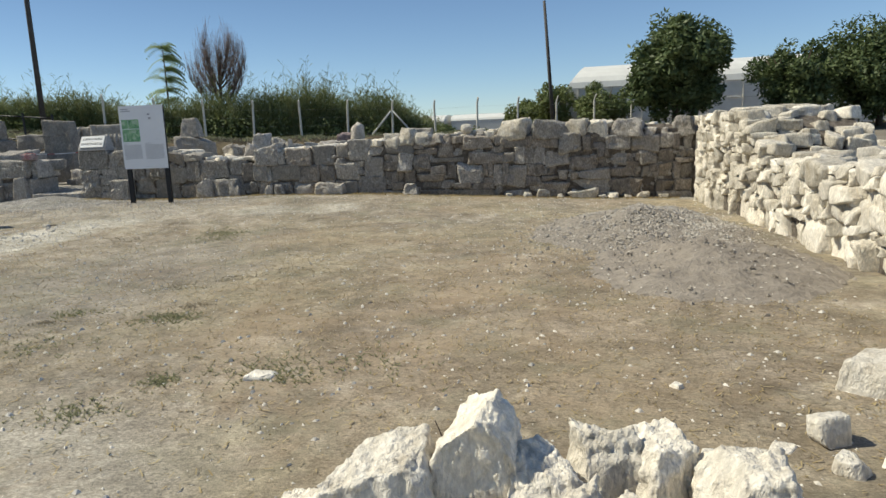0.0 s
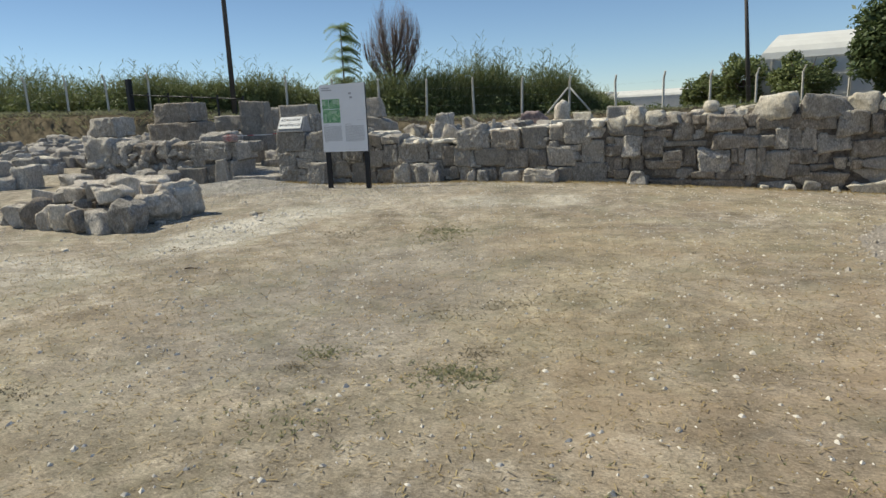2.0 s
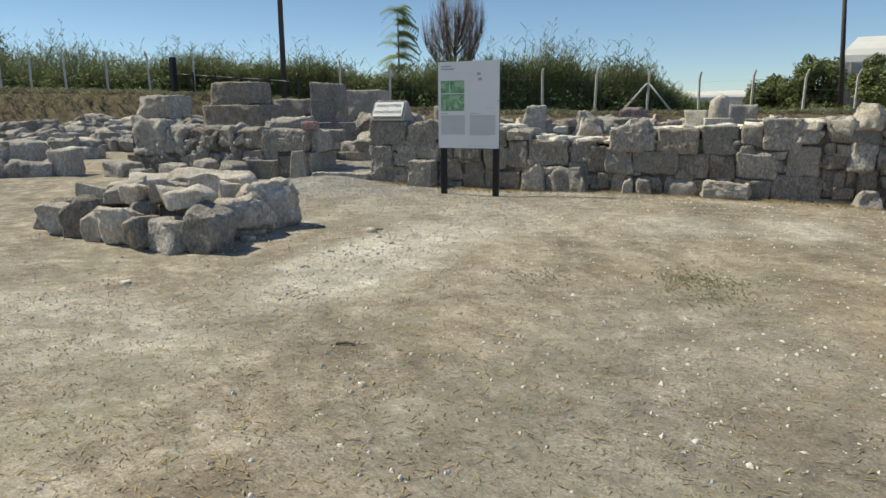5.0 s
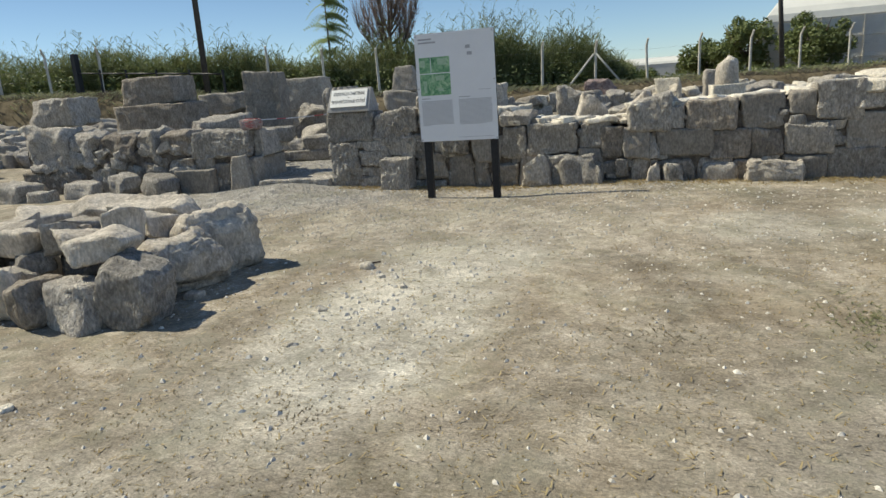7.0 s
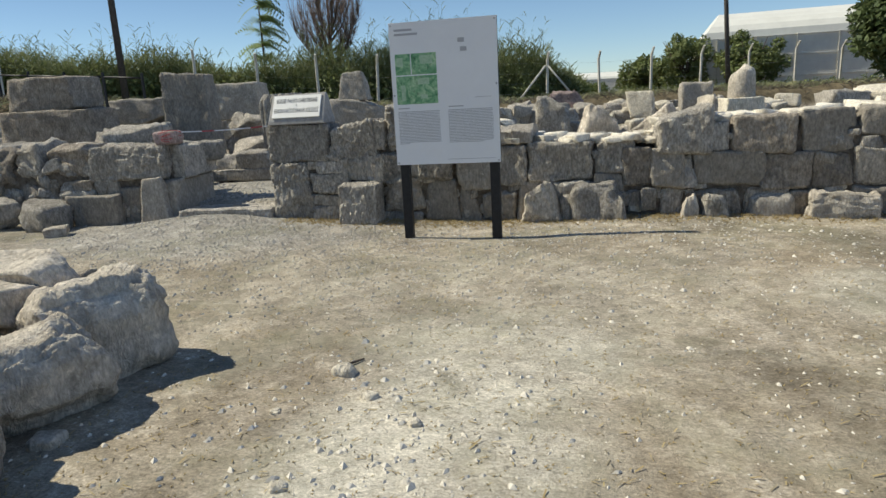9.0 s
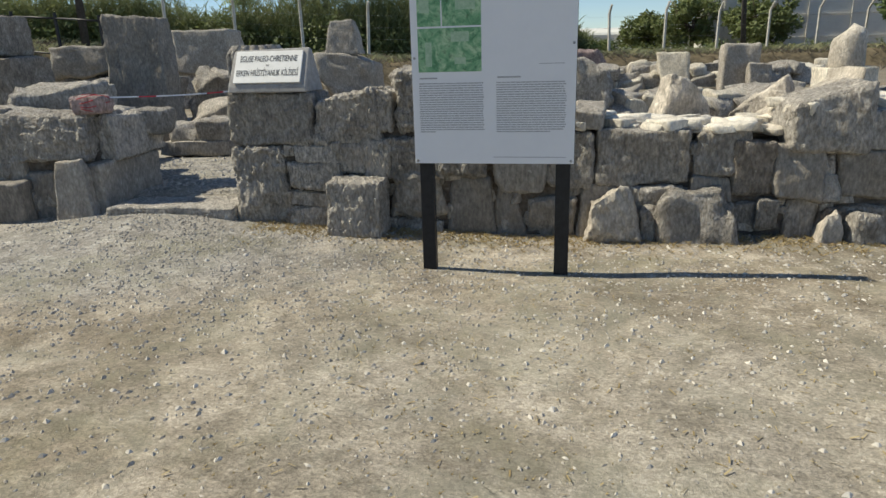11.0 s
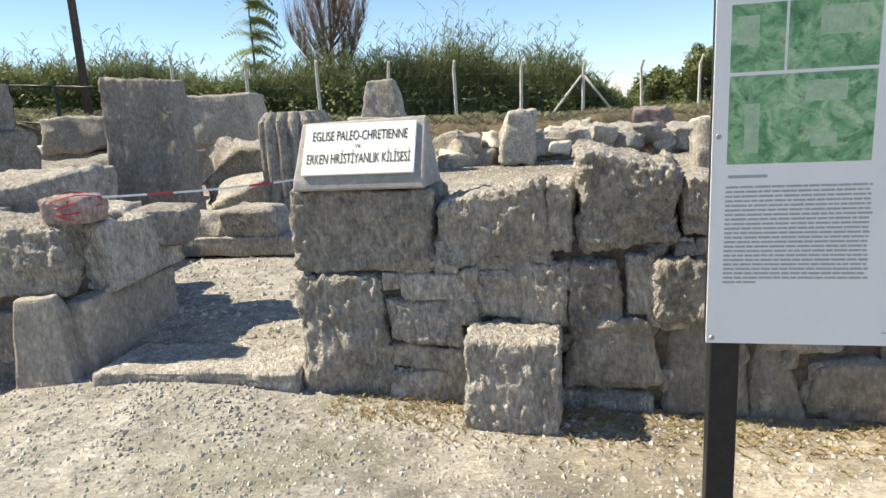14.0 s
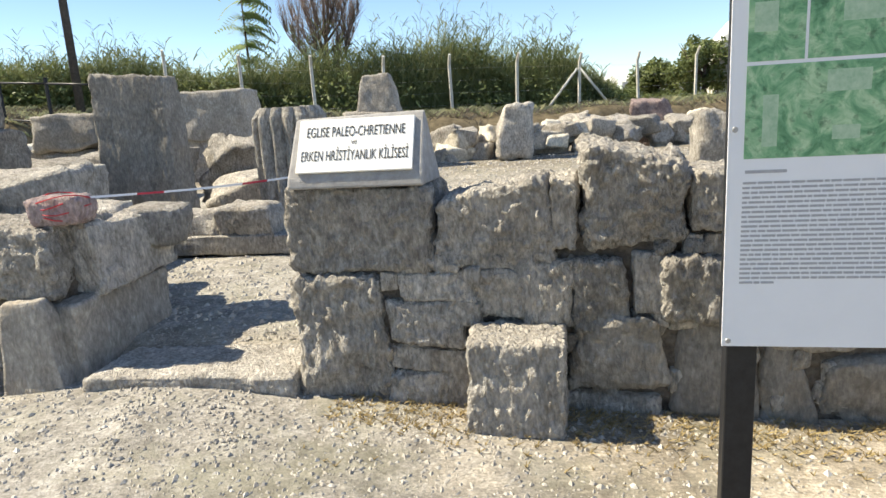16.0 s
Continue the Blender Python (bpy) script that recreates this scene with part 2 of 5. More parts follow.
SHEET = m_plain("greenhouse_film", (0.58, 0.57, 0.52), (0.68, 0.67, 0.61), 0.6, 0.5, 0.02)
NET = m_plain("shade_net", (0.6, 0.57, 0.51), (0.7, 0.67, 0.6), 1.4, 0.9, 0.02)
TERRACOTTA = m_plain("terracotta", (0.33, 0.13, 0.07), (0.45, 0.2, 0.11), 14, 0.9)
REED = m_leaf("reed_leaves", (0.12, 0.155, 0.06), (0.3, 0.31, 0.14))
BUSH = m_leaf("bush_leaves", (0.11, 0.145, 0.05), (0.25, 0.28, 0.11))
MANGO = m_leaf("dark_tree_leaves", (0.07, 0.105, 0.04), (0.18, 0.22, 0.095), 0.5)
PALM = m_leaf("feathered_leaves", (0.22, 0.3, 0.12), (0.42, 0.5, 0.24))
DRYGRASS = m_leaf("dry_grass", (0.36, 0.27, 0.13), (0.52, 0.42, 0.22))
GREENGRASS = m_leaf("low_weeds", (0.26, 0.27, 0.14), (0.4, 0.38, 0.22))
BANKWEED = m_leaf("bank_weeds", (0.13, 0.11, 0.08), (0.25, 0.215, 0.155))
BROWNGRASS = m_leaf("withered_weeds", (0.25, 0.215, 0.15), (0.4, 0.34, 0.23))


def m_photo():
    k = Mat("green_aerial_photo", 0.45)
    at = k.place()
    f = k.noise(at, 13, 5, 0.7, 0.8)
    g = k.noise(at, 42, 4, 0.6)
    col = k.ramp(f, (0.32, (0.06, 0.19, 0.09)), (0.48, (0.18, 0.38, 0.2)), (0.64, (0.42, 0.58, 0.36)))
    return k.done(k.mix(k.ramp(g, (0.55, 0.0), (0.7, 0.6)), col, (0.03, 0.08, 0.04)))


PHOTO = m_photo()


# ---- mesh helpers ----
def mesh_of(name, verts, faces, material, smooth=False):
    me = bpy.data.meshes.new(name)
    me.from_pydata([tuple(v) for v in verts], [], faces)
    me.materials.append(material)
    if smooth:
        me.polygons.foreach_set("use_smooth", [True] * len(me.polygons))
    me.update()
    return me


def part(name, me, parent=None, label="", m=None):
    ob = new(name, me)
    if parent is not None:
        ob.parent = parent
    if m is not None:
        ob.matrix_basis = m
    return tagged(ob, label)


def thing(name, me, label, category, m=None, group="", kind=""):
    ob = new(name, me)
    if m is not None:
        ob.matrix_basis = m
    return tagged(ob, label, category, group, kind)


GRIDS = {}


def cube_grid(n):
    """Points and faces of a cube from -1 to 1, cut n times each way."""
    if n not in GRIDS:
        index, pts, faces = {}, [], []

        def at(p):
            if p not in index:
                index[p] = len(pts)
                pts.append(p)
            return index[p]
        for axis in range(3):
            u, v = (axis + 1) % 3, (axis + 2) % 3
            for side in (0, n):
                for i in range(n):
                    for j in range(n):
                        quad = []
                        for a, b in ((i, j), (i + 1, j), (i + 1, j + 1), (i, j + 1)):
                            p = [0, 0, 0]
                            p[axis], p[u], p[v] = side, a, b
                            quad.append(at(tuple(p)))
                        faces.append(quad if side else quad[::-1])
        GRIDS[n] = ([tuple(2 * c / n - 1 for c in p) for p in pts], faces)
    return GRIDS[n]


def stone_mesh(w, d, h, seed, material, cuts=5, round_=0.25, rough=0.06, skew=0.08, slant=0.0, facet=0, taper=0.0):
    """A rough stone w x d x h, its base centred on the origin; round_ and rough: share of its least side; skew moves its corners,
    slant lowers its left top, facet chips planes off it, taper narrows its top."""
    rng = random.Random(seed)
    pts, faces = cube_grid(cuts)
    size = Vector((w, d, h)) / 2
    small = min(w, d, h)
    rad = min(round_ * 0.55, 0.48) * small
    inner = Vector([max(c - rad, 0.0) for c in size])
    corner = {}
    for a in (0, 1):
        for b in (0, 1):
            for c in (0, 1):
                corner[a, b, c] = Vector([rng.uniform(-skew, skew) * (0.5 * q + 0.5 * small) for q in (w, d, h)])
    planes = []
    for i in range(int(facet)):
        nrm = Vector((rng.gauss(0, 1), rng.gauss(0, 1), rng.gauss(0.3, 0.9))).normalized()
        planes.append((nrm, rng.uniform(0.7, 0.95)))
    off = Vector((rng.uniform(0, 90), rng.uniform(0, 90), rng.uniform(0, 90)))
    amp = rough * small
    out = []
    for p in pts:
        v = Vector([math.copysign(abs(c) ** 0.75, c) for c in p])
        s = Vector((v.x * size.x, v.y * size.y, v.z * size.z))
        core_ = Vector([min(max(s[i], -inner[i]), inner[i]) for i in range(3)])
        rest = s - core_
        s = core_ + rest.normalized() * min(rest.length, rad) if rest.length > 1e-6 else s
        nrm = rest.normalized() if rest.length > 1e-6 else v.normalized()
        for pn, dist in planes:
            reach = abs(pn.x) * size.x + abs(pn.y) * size.y + abs(pn.z) * size.z
            over = s.dot(pn) - dist * reach * 0.82
            if over > 0:
                s -= pn * over * 0.92
        a, b, c = [(x + 1) / 2 for x in p]
        for (i, j, l), k in corner.items():
            s += k * ((a if i else 1 - a) * (b if j else 1 - b) * (c if l else 1 - c))
        if taper:
            s.x, s.y = s.x * (1 - taper * c), s.y * (1 - 0.7 * taper * c)
        if slant:
            s.z += slant * (a - 0.5) * c
        o = s + off
        big = Vector((noise.noise(o * 3.5), noise.noise(o * 3.5 + Vector((31, 7, 3))), noise.noise(o * 3.5 + Vector((5, 17, 41)))))
        dent = noise.noise(o * 8) + 0.8 * noise.noise(o * 19) + 0.7 * noise.noise(o * 42)
        chip = max(0.0, noise.noise(o * 6 + Vector((9, 9, 9))) - 0.25)
        if cuts >= 22:
            t = Vector((o.x, o.y, o.z * 0.6))
            nrm_pit = abs(noise.noise(t * 24)) + 0.6 * abs(noise.noise(t * 55)) - 0.45 * max(0.0, noise.noise(t * 34 + Vector((3, 8, 1))))
            s += nrm * (nrm_pit - 0.3) * 0.02
        s += big * amp * 1.5 + nrm * (dent * amp * 0.75 - chip * amp * 2.2)
        s.z += size.z
        out.append(s)
    return mesh_of("stone", out, faces, material, True)


def box_bm(parts):
    """One mesh from boxes (x0, x1, y0, y1, z0, z1)."""
    v, f = [], []
    for x0, x1, y0, y1, z0, z1 in parts:
        n = len(v)
        v += [(x0, y0, z0), (x1, y0, z0), (x1, y1, z0), (x0, y1, z0), (x0, y0, z1), (x1, y0, z1), (x1, y1, z1), (x0, y1, z1)]
        f += [[n + i for i in q] for q in ((3, 2, 1, 0), (4, 5, 6, 7), (0, 1, 5, 4), (1, 2, 6, 5), (2, 3, 7, 6), (3, 0, 4, 7))]
    return v, f


def box_mesh(name, material, *parts, bevel=0.0):
    v, f = box_bm(parts)
    me = mesh_of(name, v, f, material)
    if bevel:
        bm = bmesh.new()
        bm.from_mesh(me)
        bmesh.ops.bevel(bm, geom=list(bm.edges), offset=bevel, segments=2, affect="EDGES", profile=0.5)
        bm.to_mesh(me)
        bm.free()
    return me


def tube(path, radii, sides=7):
    """Verts and faces of a tapered tube along points."""
    v, f = [], []
    for i, p in enumerate(path):
        p = Vector(p)
        a = Vector(path[max(i - 1, 0)])
        b = Vector(path[min(i + 1, len(path) - 1)])
        d = (b - a).normalized()
        u = d.orthogonal().normalized()
        w = d.cross(u)
        for k in range(sides):
            t = 2 * math.pi * k / sides
            v.append(p + (u * math.cos(t) + w * math.sin(t)) * radii[i])
    for i in range(len(path) - 1):
        for k in range(sides):
            a, b = i * sides + k, i * sides + (k + 1) % sides
            f.append([a, b, b + sides, a + sides])
    f.append(list(range(sides))[::-1])
    f.append([len(v) - sides + k for k in range(sides)])
    return v, f


def tubes_mesh(name, material, tubes, smooth=True):
    v, f = [], []
    for tv, tf in tubes:
        n = len(v)
        v += tv
        f += [[n + i for i in q] for q in tf]
    return mesh_of(name, v, f, material, smooth)


# ---- ground ----
def smooth01(a, b, x):
    t = min(max((x - a) / (b - a), 0.0), 1.0)
    return t * t * (3 - 2 * t)


def along(x, table):
    for (x0, y0), (x1, y1) in zip(table, table[1:]):
        if x <= x1 or (x1, y1) == table[-1]:
            return y0 + (y1 - y0) * (x - x0) / (x1 - x0)


def wall_y(x):
    """Front face of the long wall."""
    return 13.70 + 0.06 * (x + 10.5)


FENCE = [(-80, 20.0), (-40, 25.5), (-32.6, 28.0), (-26.0, 31.0), (-18.2, 34.6), (-7.0, 40.7), (4.0, 46.5), (60.0, 70.0)]
BANK = [(-80, 2.7), (-40, 2.6), (-30, 2.3), (-22, 1.5), (-14, 1.25), (0, 1.25), (20, 1.0), (60, 1.0)]


def ground_z(x, y):
    front = smooth01(7.5, 13.0, y) * (0.17 if x < -6 else 0.17 - 0.25 * smooth01(-6, 2, x))
    front += 0.11 * math.exp(-((x + 12.3) / 0.85) ** 2) * smooth01(12.3, 13.4, y)
    inside = smooth01(wall_y(x) + 0.15, wall_y(x) + 0.5, y)
    z = front + inside * (0.345 - front + 0.3 * smooth01(17, 23, y))
    z += 0.35 * smooth01(-20, -36, x) * smooth01(12, 20, y)
    fy = along(min(max(x, -79), 59), FENCE)
    up = smooth01(fy - (8.0 if x > -20 else 6.0), fy - (6.6 if x > -20 else 4.8) + 0.9 * noise.noise(Vector((x * 0.4, y * 0.4, 2))), y)
    z += up * (along(min(max(x, -79), 59), BANK) - z)
    near = smooth01(60, 20, math.hypot(x + 5, y - 8))
    z += 0.035 * near * noise.noise(Vector((x * 0.5, y * 0.5, 0))) + 0.012 * near * noise.noise(Vector((x * 2.3, y * 2.3, 4)))
    if up > 0.02:
        z += 0.22 * noise.noise(Vector((x * 0.7, y * 0.7, 9))) * min(up * 2, 1) * near
    return z


def build_ground():
    def axis(lo, hi, step):
        a = [lo + i * step for i in range(int((hi - lo) / step) + 1)]
        far, k = [], step
        left, right = lo, hi
        pre, post = [], []
        while k < 700:
            k *= 1.35
            left -= k
            right += k
            pre.append(left)
            post.append(right)
        return pre[::-1] + a + post
    xs, ys = axis(-26, 6, 0.2), axis(-2, 36, 0.2)
    v = [(x, y, ground_z(x, y)) for y in ys for x in xs]
    n = len(xs)
    f = [[j * n + i, j * n + i + 1, (j + 1) * n + i + 1, (j + 1) * n + i] for j in range(len(ys) - 1) for i in range(n - 1)]
    tagged(new("ground", mesh_of("ground", v, f, GROUND, True)), "dry trodden earth with straw, pale paths and gravel", "ground", kind="structure")


build_ground()


# ---- the long wall: core and stones ----
LEAN = math.degrees(math.atan(0.06))
COUNT = [100]


def seed():
    COUNT[0] += 1
    return COUNT[0]


def laid(parent, x0, x1, z0, z1, depth=0.42, proud=0.0, gap=-0.006, mat=None, cuts=12, round_=0.15, rough=0.05, skew=0.08, slant=0.0, facet=0):
    """A stone of the long wall between x0 and x1, z0 and z1; proud: how far it stands out of the face."""
    w, h = x1 - x0 - gap, z1 - z0 - gap
    if min(w, h) < 0.4:
        round_, skew = max(round_, 0.2), max(skew, 0.11)
    me = stone_mesh(w, depth, h, seed(), mat or STONE, cuts, round_, rough, skew, slant, facet)
    xc = (x0 + x1) / 2
    return part("stone", me, parent, m=pose(xc, wall_y(xc) + depth / 2 - proud, z0 + gap / 2, 0, 0, LEAN))


def core(name, x0, x1, tops, thick, label, back=0.045):
    """The rubble core of a wall, a little behind the faces of its stones; tops: (x, z) profile."""
    n = int((x1 - x0) / 0.15)
    v, f = [], []
    for i in range(n + 1):
        x = x0 + (x1 - x0) * i / n
        top = along(x, tops) - 0.06
        for j in range(7):
            y = wall_y(x) + back + (thick - back) * j / 6
            z = top + 0.05 * noise.noise(Vector((x * 3, y * 3, 1))) - (0.1 if j in (0, 6) else 0)
            v.append((x, y, z))
        v.append((x, wall_y(x) + thick, -0.3))
        v.append((x, wall_y(x) + back, -0.3))
    for i in range(n):
        a, b = i * 9, (i + 1) * 9
        for j in range(9):
            f.append([a + j, a + (j + 1) % 9, b + (j + 1) % 9, b + j])
    f.append(list(range(9))[::-1])
    f.append([n * 9 + j for j in range(9)])
    return tagged(new(name, mesh_of(name, v, f, MORTAR, False)), label, "wall", kind="structure")


TOPS = [(-11.6, 1.2), (-10.3, 1.2), (-9.0, 1.15), (-8.9, 1.0), (-7.3, 0.95), (-7.2, 1.1), (-5.0, 1.2), (-4.0, 1.3), (-2.0, 1.4), (0.6, 1.45), (1.9, 1.42)]
north = core("wall_north", -11.5, 1.9, TOPS, 0.95, "long ruined wall of grey limestone blocks and rubble")

# east jamb of the doorway and the stretch beside it
laid(north, -11.64, -10.88, 0.86, 1.285, 0.5, 0.0, cuts=46, round_=0.16, rough=0.035, skew=0.02)
laid(north, -10.87, -10.32, 0.90, 1.25, 0.5, 0.01, cuts=46, round_=0.2, rough=0.05, slant=0.08)
laid(north, -10.33, -10.19, 0.95, 1.30, 0.4, 0.0, cuts=30, rough=0.08, slant=-0.03)
laid(north, -10.18, -9.73, 0.95, 1.40, 0.5, 0.02, cuts=46, round_=0.22, rough=0.06, slant=-0.08)
laid(north, -9.72, -9.40, 1.03, 1.28, 0.45, 0.0, cuts=30)
laid(north, -9.74, -9.65, 0.94, 1.03, 0.3, 0.0)
laid(north, -9.65, -9.40, 0.92, 1.03, 0.3, 0.0)
laid(north, -11.63, -11.15, 0.10, 0.85, 0.5, 0.03, cuts=46, round_=0.2, rough=0.05, skew=0.03)
laid(north, -11.14, -11.06, 0.77, 0.86, 0.3)
laid(north, -11.06, -10.70, 0.72, 0.86, 0.35, 0.0, cuts=28)
laid(north, -11.13, -10.75, 0.48, 0.73, 0.4, 0.01, cuts=30)
laid(north, -11.14, -10.92, 0.36, 0.47, 0.35)
laid(north, -10.92, -10.71, 0.34, 0.48, 0.35)
laid(north, -11.13, -10.84, 0.10, 0.36, 0.4, 0.0, cuts=28)
laid(north, -10.84, -10.70, 0.12, 0.34, 0.4, 0.0)
laid(north, -10.72, -10.41, 0.62, 0.89, 0.4, 0.0, cuts=28, round_=0.24)
laid(north, -10.44, -10.22, 0.60, 0.91, 0.4, 0.0, cuts=28)
laid(north, -10.22, -9.97, 0.60, 0.93, 0.4, 0.02, cuts=28)
laid(north, -9.96, -9.81, 0.66, 0.95, 0.4)
laid(north, -9.84, -9.45, 0.62, 0.91, 0.45, 0.05, cuts=28, round_=0.3, rough=0.08)
laid(north, -10.24, -9.81, 0.27, 0.65, 0.45, 0.02, cuts=28, mat=SMOOTH)
laid(north, -9.79, -9.42, 0.15, 0.62, 0.45, 0.0, cuts=8, mat=SMOOTH)
laid(north, -10.24, -9.80, 0.08, 0.27, 0.4, 0.0)
laid(north, -10.79, -10.65, 0.60, 0.72, 0.3)
laid(north, -10.87, -10.76, 0.86, 0.91, 0.25)
laid(north, -10.69, -10.50, 0.88, 0.93, 0.25)
# behind the board
for x0, x1, z0, z1 in ((-9.41, -9.0, 0.86, 1.16), (-9.4, -8.98, 0.5, 0.86), (-9.41, -9.15, 0.1, 0.5), (-9.15, -8.75, 0.1, 0.48),
                       (-8.98, -8.8, 0.98, 1.14), (-8.8, -8.57, 0.97, 1.15), (-8.98, -8.64, 0.55, 0.97), (-8.75, -8.45, 0.1, 0.55), (-8.63, -7.94, 0.57, 0.99),
                       (-7.93, -7.54, 0.63, 0.98), (-7.93, -7.64, 0.46, 0.63), (-8.45, -8.0, 0.1, 0.57), (-8.0, -7.64, 0.1, 0.46)):
    laid(north, x0, x1, z0, z1, 0.5, random.uniform(-0.012, 0.02), cuts=18, round_=0.12, skew=0.05, rough=0.05, mat=random.choice((STONE, SMOOTH)), facet=1)
# dressed ashlars further along
laid(north, -7.32, -6.81, 0.84, 1.20, 0.55, 0.02, cuts=22, round_=0.08, slant=0.16, rough=0.03, skew=0.03)
for x0, x1, z0, z1 in ((-6.80, -6.62, 0.82, 1.13), (-6.61, -5.99, 0.81, 1.14), (-5.98, -5.47, 0.78, 1.17), (-5.46, -5.19, 0.92, 1.22), (-5.18, -4.67, 0.85, 1.30),
                       (-7.63, -7.36, 0.47, 0.87), (-7.37, -7.04, 0.46, 0.86), (-6.92, -6.30, 0.47, 0.82), (-6.29, -5.87, 0.45, 0.79), (-5.87, -5.52, 0.44, 0.78), (-5.51, -4.97, 0.44, 0.80),
                       (-4.86, -4.42, 0.5, 0.94), (-7.29, -7.05, 0.12, 0.46), (-7.05, -6.5, 0.1, 0.45), (-6.5, -6.04, 0.1, 0.45), (-6.04, -5.5, 0.1, 0.44), (-5.5, -5.03, 0.1, 0.43), (-5.02, -4.37, 0.08, 0.52)):
    laid(north, x0, x1, z0, z1, 0.5, random.uniform(-0.012, 0.016), cuts=20, round_=0.08, rough=0.035, skew=0.045, mat=random.choice((STONE, BROWN, SMOOTH)))
# small stones that level the courses
for x0, x1, z0, z1 in ((-7.08, -6.93, 0.66, 0.83), (-7.04, -6.89, 0.47, 0.66), (-5.46, -5.25, 0.82, 0.92), (-5.25, -5.05, 0.77, 0.87), (-5.05, -4.85, 0.73, 0.86), (-4.97, -4.86, 0.54, 0.74), (-7.63, -7.45, 0.28, 0.46), (-7.46, -7.29, 0.25, 0.47), (-4.73, -4.38, 0.97, 1.15)):
    laid(north, x0, x1, z0, z1, 0.4, random.uniform(0.0, 0.02), cuts=10, round_=0.25, rough=0.06, skew=0.14, facet=2)
# rubble courses up to the corner
rng = random.Random(12)


def bed(k, x):
    """Height of the k-th bed joint of the rubble stretch."""
    drop = 0.12 * smooth01(-3, 2, x)
    level = (0.0, 0.36, 0.68, 0.98, 1.3)[k]
    return level - drop + (0.24 * noise.noise(Vector((x * 1.1, k * 7.3, 0))) if 0 < k < 4 else 0.0)


for k, wide in ((0, 0.48), (1, 0.4), (2, 0.44), (3, 0.36)):
    x = -4.4
    while x < 1.8:
        w = min(rng.choice((0.4, 0.6, 0.8, 1.2, 1.6)) * wide * rng.uniform(0.85, 1.15), 1.85 - x)
        if 1.85 - x - w < 0.2:
            w = 1.85 - x
        lo, hi = bed(k, x + w / 2), bed(k + 1, x + w / 2)
        if rng.random() < 0.22:
            m = lo + (hi - lo) * rng.uniform(0.35, 0.65)
            c = x + w * rng.uniform(0.35, 0.65)
            laid(north, x, x + w, lo, m, 0.4, rng.uniform(-0.02, 0.03), cuts=10, round_=0.3, skew=0.15, facet=1, mat=BROWN)
            laid(north, x, c, m, hi, 0.4, rng.uniform(-0.02, 0.03), cuts=10, round_=0.3, skew=0.15, facet=1, mat=BROWN)
            laid(north, c, x + w, m, hi, 0.4, rng.uniform(-0.02, 0.03), cuts=10, round_=0.3, skew=0.15, facet=1, mat=BROWN)
        else:
            laid(north, x, x + w, lo, hi, 0.45, rng.uniform(-0.02, 0.03), cuts=14, round_=0.26, skew=0.15, rough=0.07, mat=rng.choice((BROWN, BROWN, STONE, SMOOTH)), facet=1)
        x += w
# small chinking stones in the joints
for i in range(190):
    x = rng.uniform(-11.1, 1.7)
    s0 = rng.uniform(0.05, 0.13)
    part("stone", stone_mesh(s0 * rng.uniform(1, 1.8), 0.16, s0, seed(), STONE, 4, 0.4, 0.09, 0.15), north, m=pose(x, wall_y(x) + 0.085 + rng.uniform(0, 0.025), rng.uniform(0.12, 0.95), 0, rng.uniform(-25, 25), LEAN))
# chips wedged in the joints beside the doorway
for x, z0, w, h in ((-11.1, 0.79, 0.07, 0.06), (-10.98, 0.84, 0.1, 0.04), (-10.8, 0.86, 0.09, 0.05), (-10.7, 0.8, 0.08, 0.09), (-10.58, 0.9, 0.08, 0.05), (-10.72, 0.46, 0.09, 0.09), (-10.68, 0.34, 0.08, 0.1),
                    (-10.34, 0.9, 0.1, 0.05), (-10.22, 0.59, 0.07, 0.1), (-10.24, 0.2, 0.1, 0.08), (-10.05, 0.14, 0.16, 0.07), (-9.82, 0.6, 0.07, 0.08), (-9.8, 0.94, 0.09, 0.08), (-9.68, 0.95, 0.1, 0.06), (-11.14, 0.4, 0.06, 0.08)):
    part("stone", stone_mesh(w, 0.14, h, seed(), STONE, 10, 0.5, 0.1, 0.22, facet=2), north, m=pose(x, wall_y(x) + 0.06, z0, 0, rng.uniform(-12, 12), LEAN))
